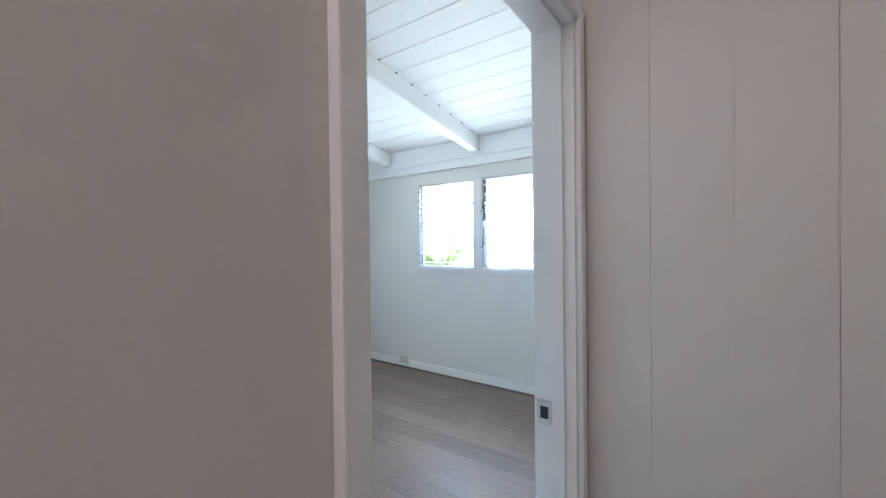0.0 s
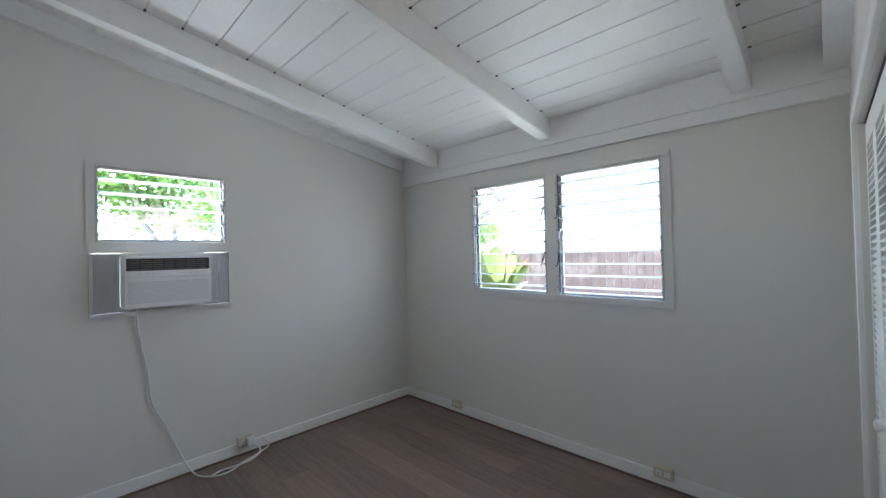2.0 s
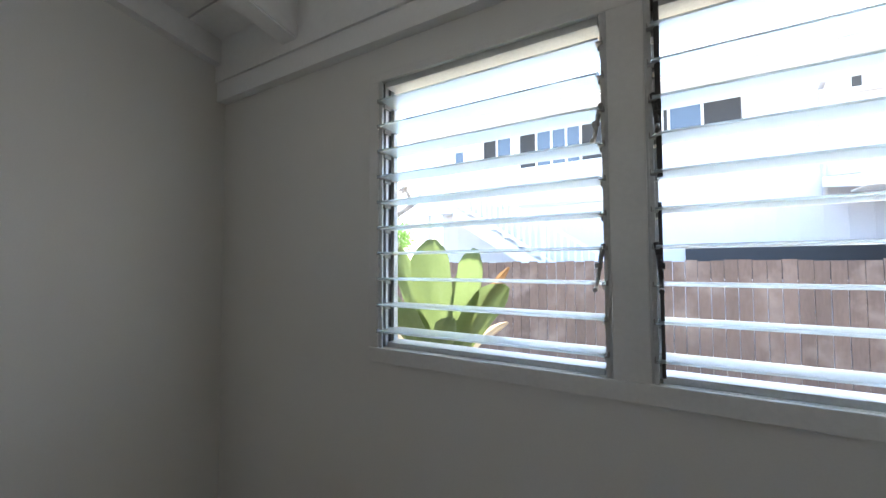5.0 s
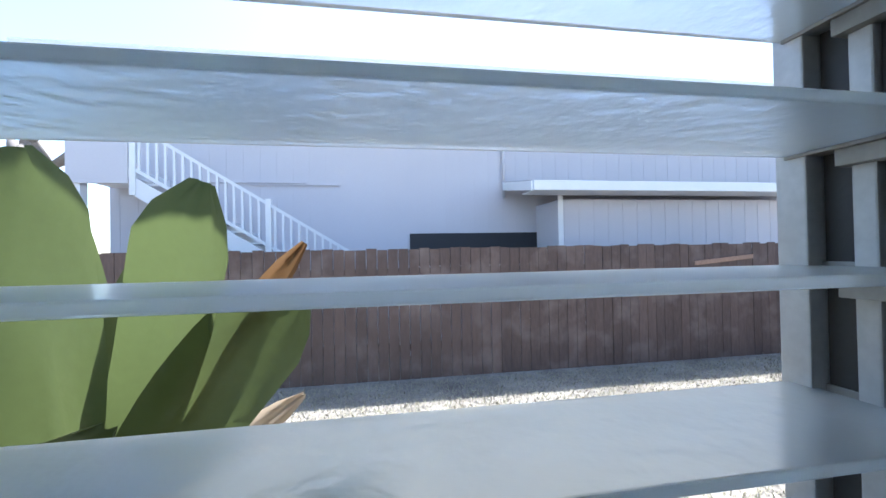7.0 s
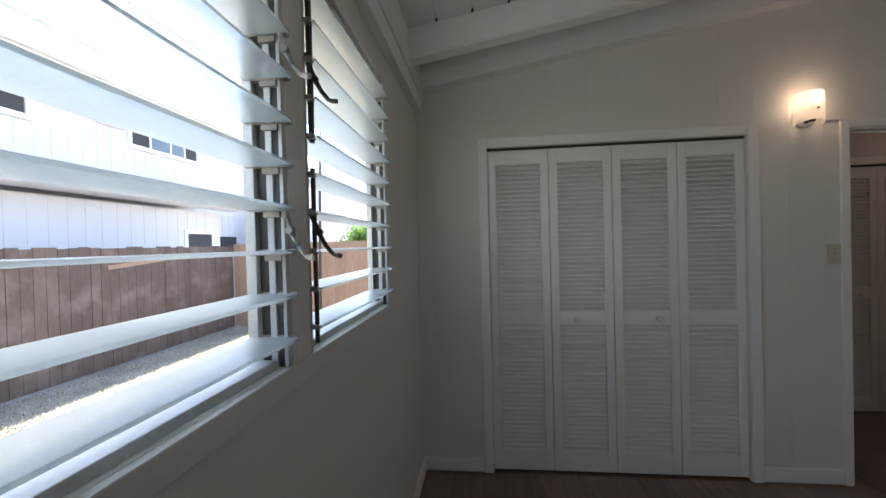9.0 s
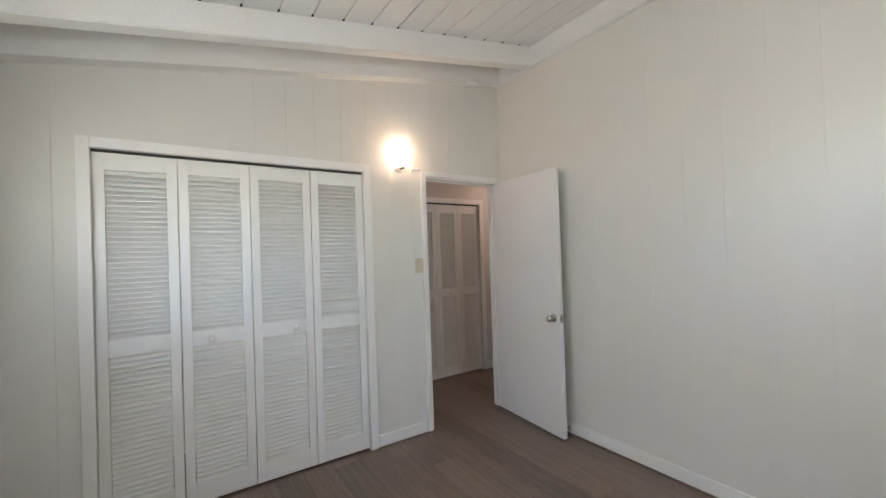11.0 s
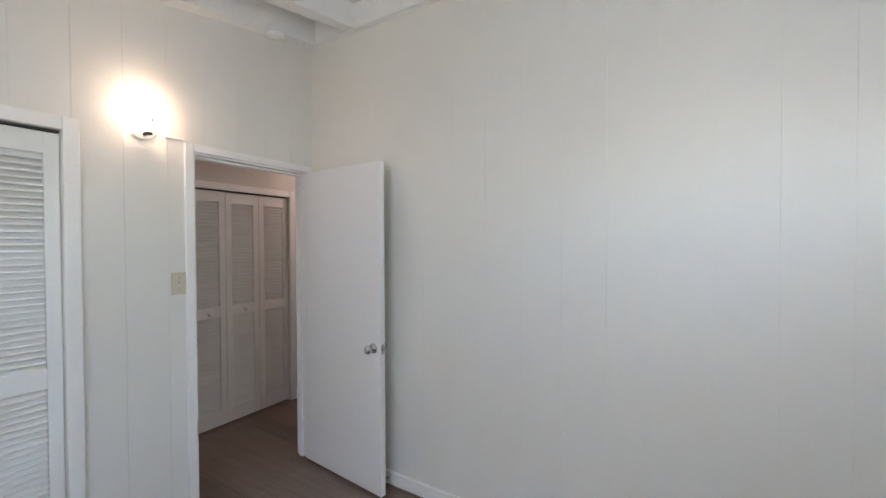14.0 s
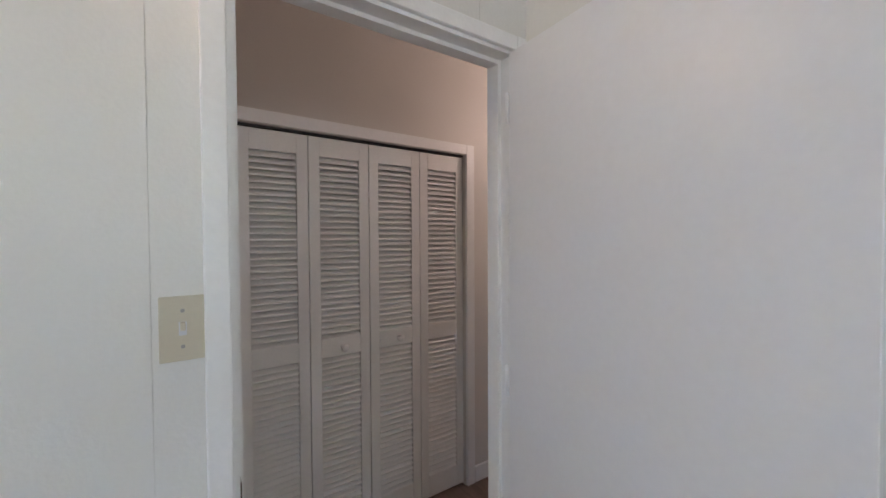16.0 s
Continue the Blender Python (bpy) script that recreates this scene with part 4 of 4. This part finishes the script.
def tree(name, base, hgt, spread, leaves, leaf_size, seed, label, bare=False, trunk_r=0.12):
    rnd = random.Random(seed)
    t = thing(name, base, label, "tree")
    bm = bmesh.new()
    ends = []

    def grow(p, d, l, r, depth):
        q = p + d * l
        tube(bm, p, q, r, r * (0.86 if bare and depth == 0 else 0.68), 8)
        if depth == 0:
            if bare:
                lathe(bm, q, d, ((-0.06, r * 0.8), (-0.02, r * 1.5), (0.04, r * 1.6), (0.08, r * 0.9)), 8)
            ends.append(q)
            return
        for _ in range(3 if not bare else rnd.choice((2, 3))):
            a = Vector((rnd.uniform(-1, 1), rnd.uniform(-1, 1), rnd.uniform(0.1, 0.9))).normalized()
            grow(q, (d * 0.55 + a * spread).normalized(), l * rnd.uniform(0.55, 0.8), r * 0.66, depth - 1)

    grow(Vector(base), Vector((rnd.uniform(-0.1, 0.1), rnd.uniform(-0.1, 0.1), 1)).normalized(), hgt * 0.36, trunk_r, 3)
    part("trunk", bm, BARK, t, "grey branching trunk")
    if leaves:
        vs, fs = [], []
        for _ in range(leaves):
            c = rnd.choice(ends) + Vector((rnd.gauss(0, 1), rnd.gauss(0, 1), rnd.gauss(0, 0.8))) * hgt * 0.085
            a = Vector((rnd.gauss(0, 1), rnd.gauss(0, 1), rnd.gauss(0, 0.5))).normalized() * leaf_size * rnd.uniform(0.6, 1.3)
            b = a.cross(Vector((rnd.gauss(0, 1), rnd.gauss(0, 1), rnd.gauss(0, 1)))).normalized() * leaf_size * 0.3
            i = len(vs)
            vs += [c, c + a * 0.5 + b, c + a, c + a * 0.5 - b]
            fs.append((i, i + 1, i + 2, i + 3))
        me = bpy.data.meshes.new("crown")
        me.from_pydata(vs, [], fs)
        me.materials.append(TREELEAF)
        ob = part("crown", me, None, t, "loose green leaves")
        ob["kind"] = "stuff"
    return t


tree("plumeria_tree", (-7.0, 8.4, GZ), 6.0, 0.75, 0, 0.1, 12, "bare grey tree with stubby knobbed branches", True, 0.27)
tree("garden_tree", (-6.4, -3.3, GZ), 5.0, 0.7, 6000, 0.14, 3, "green garden tree beyond the small window")
tree("garden_tree", (-5.8, -1.0, GZ), 4.4, 0.8, 5000, 0.13, 5, "green garden tree beyond the small window")
tree("garden_tree", (-8.5, 1.5, GZ), 4.4, 0.8, 4000, 0.14, 8, "green garden tree beyond the small window")
tree("garden_tree", (-11.0, 15.0, GZ), 4.2, 0.8, 3500, 0.16, 9, "far green tree behind the fence")
tree("garden_tree", (18.0, 5.0, GZ), 2.7, 0.8, 3500, 0.14, 10, "far green tree behind the side fence")
pole = bmesh.new()
tube(pole, (8.9, 3.1, GZ), (8.98, 3.0, 4.5), 0.03)
tagged(part("clothes_pole", pole, DARK), "thin dark leaning pole in the yard", "pole")

# broad-leaved lily at the window
lily = thing("broad_leaf_plant", (1.0, 0.55, GZ), "broad-leaved green lily growing outside the window", "plant")
CROWN = Vector((0.98, 0.44, 0.98))
bm = bmesh.new()
tube(bm, (0.97, 0.47, GZ), CROWN, 0.075, 0.06, 12)
part("stem", bm, BARK, lily)


def blade_leaf(tip, width, bow, material, fold=0.3, base=None):
    a, tip = (base or CROWN), Vector(tip)
    d = tip - a
    side = d.cross(Vector((0, -1, 0.25))).normalized()
    nrm = side.cross(d).normalized()
    bm = bmesh.new()
    rows = []
    n = 14
    for i in range(n + 1):
        s = i / n
        w = width * (0.30 + 0.95 * math.sin(math.pi * 0.5 * min(1, s / 0.68)) ** 1.4) * (1 if s < 0.80 else max(0.24, 1 - ((s - 0.80) / 0.20) ** 3.0))
        c = a + d * s + nrm * bow * math.sin(math.pi * s) + Vector((0, 0, -abs(bow) * 0.6 * s ** 4))
        row = []
        for j in range(-3, 4):
            u = j / 3
            wav = 0.006 * math.sin(9 * s + 2.2 * j)
            row.append(bm.verts.new(c + side * (w * 0.5 * u) + nrm * (abs(u) * w * fold * 0.5 + wav)))
        rows.append(row)
    for p, q in zip(rows, rows[1:]):
        for j in range(6):
            bm.faces.new((p[j], p[j + 1], q[j + 1], q[j])).smooth = True
    ob = part("leaf", bm, material, lily)
    return ob


for tip, w, bow in (((0.95, 0.38, 1.60), 0.160, 0.02), ((1.19, 0.33, 1.555), 0.100, -0.03), ((1.29, 0.40, 1.42), 0.110, 0.05), ((0.55, 0.40, 1.55), 0.090, 0.07), ((0.74, 0.42, 1.58), 0.080, 0.04),
                    ((0.80, 0.62, 1.60), 0.110, -0.05), ((1.06, 0.60, 1.50), 0.110, 0.04), ((0.40, 0.60, 1.40), 0.090, 0.10), ((1.16, 0.62, 1.40), 0.085, 0.05), ((1.42, 0.47, 1.08), 0.100, 0.12),
                    ((0.88, 0.27, 1.34), 0.090, 0.04), ((1.12, 0.27, 1.30), 0.090, 0.05), ((1.52, 0.38, 1.02), 0.105, 0.14), ((0.50, 0.30, 1.12), 0.095, 0.10), ((0.72, 0.80, 1.24), 0.105, 0.1)):
    blade_leaf(tip, w, bow, LEAF)
for tip, w, bow in (((1.29, 0.42, 1.475), 0.034, 0.02), ((1.20, 0.29, 1.08), 0.055, 0.08), ((0.72, 0.27, 1.06), 0.07, 0.08), ((0.96, 0.25, 1.04), 0.055, 0.06), ((1.04, 0.26, 1.10), 0.05, 0.05)):
    blade_leaf(tip, w, bow, DEADLEAF)["label"] = "dry brown leaf"
for tip, w, bow in (((0.56, 0.38, 1.32), 0.065, 0.05), ((1.29, 0.40, 1.27), 0.030, 0.04), ((1.70, 0.62, 0.92), 0.050, 0.20)):
    blade_leaf(tip, w, bow, PALELEAF)["label"] = "bleached dry leaf"

# ---- panel boards and floor planks ----
def clad(parent, axis, at, out, a0, a1, pitch, top, holes, material, gap=0.0011):
    """Upright boards 4 mm proud of a wall, with open grooves, cut round the holes (a, b, z)."""
    a = a0
    while a < a1 - 0.01:
        b = min(a + pitch, a1)
        cuts = [h for h in holes if h[0] < b - 0.001 and h[1] > a + 0.001]
        edges = sorted({a, b, *[min(max(e, a), b) for h in cuts for e in h[:2]]})
        for p, q in zip(edges, edges[1:]):
            if q - p < 0.002:
                continue
            z0 = max([0.0] + [h[2] for h in cuts if h[0] < q - 0.001 and h[1] > p + 0.001])
            g0, g1 = (gap if p == a else 0), (gap if q == b else 0)
            bm = bmesh.new()
            if axis == "x":
                slope_box(bm, min(at, at + out), max(at, at + out), p + g0, q - g1, lambda s: z0, top)
            else:
                slope_box(bm, p + g0, q - g1, min(at, at + out), max(at, at + out), lambda s: z0, top)
            me = finish("panel_board", bm, material)
            ob = new("panel_board", me)
            ob.parent = parent
        a = b


clad(east, "x", W + 0.006, -0.006, S, 0.0, 0.186, up, [(DY1, DY0, DZ), (CY1, CY0, CZ)], PANEL, 0.0004)
clad(south, "y", S - 0.006, 0.006, 0.0, W, 0.203, lambda s: up(S), [], PANEL, 0.0003)
clad(east, "x", HX - 0.006, 0.006, DY1 - 0.03, HN, 0.186, lambda s: 2.9, [(DY1, DY0, DZ)], HALLP, 0.0005)
clad(hall_north, "y", HN + 0.006, -0.006, HX, HE, 0.17, lambda s: 2.9, [], HALLP, 0.0005)

planks = thing("floor", (0, 0, 0), "grey-brown wood-look vinyl plank floor", "floor", kind="structure")
rnd = random.Random(21)
PW, PL = 0.182, 1.22
plank_me = {}
y = 0.0
while y > -6.2:
    y0 = max(y - PW, -6.2)
    hi = HX if y > S - T else 5.2
    lo = 0.0 if y > S else (W if y0 < S else 0.0)
    hi = 5.2 if y < HN + 0.15 else W
    lo = 0.0 if y0 > S - PW else HX
    x = lo - rnd.uniform(0.1, PL - 0.1)
    while x < hi:
        a, b = max(x, lo), min(x + PL, hi)
        if b - a > 0.01:
            key = (round(b - a, 3), round(y - y0, 3))
            if key not in plank_me:
                plank_me[key] = finish("plank", boxes((0.0005, key[0] - 0.0005, 0.0005, key[1] - 0.0005, -0.006, 0.0), bevel=0.0006), FLOORM)
            piece("plank", plank_me[key], planks, Matrix.Translation((a, y0, 0)))
        x += PL
    y = y0
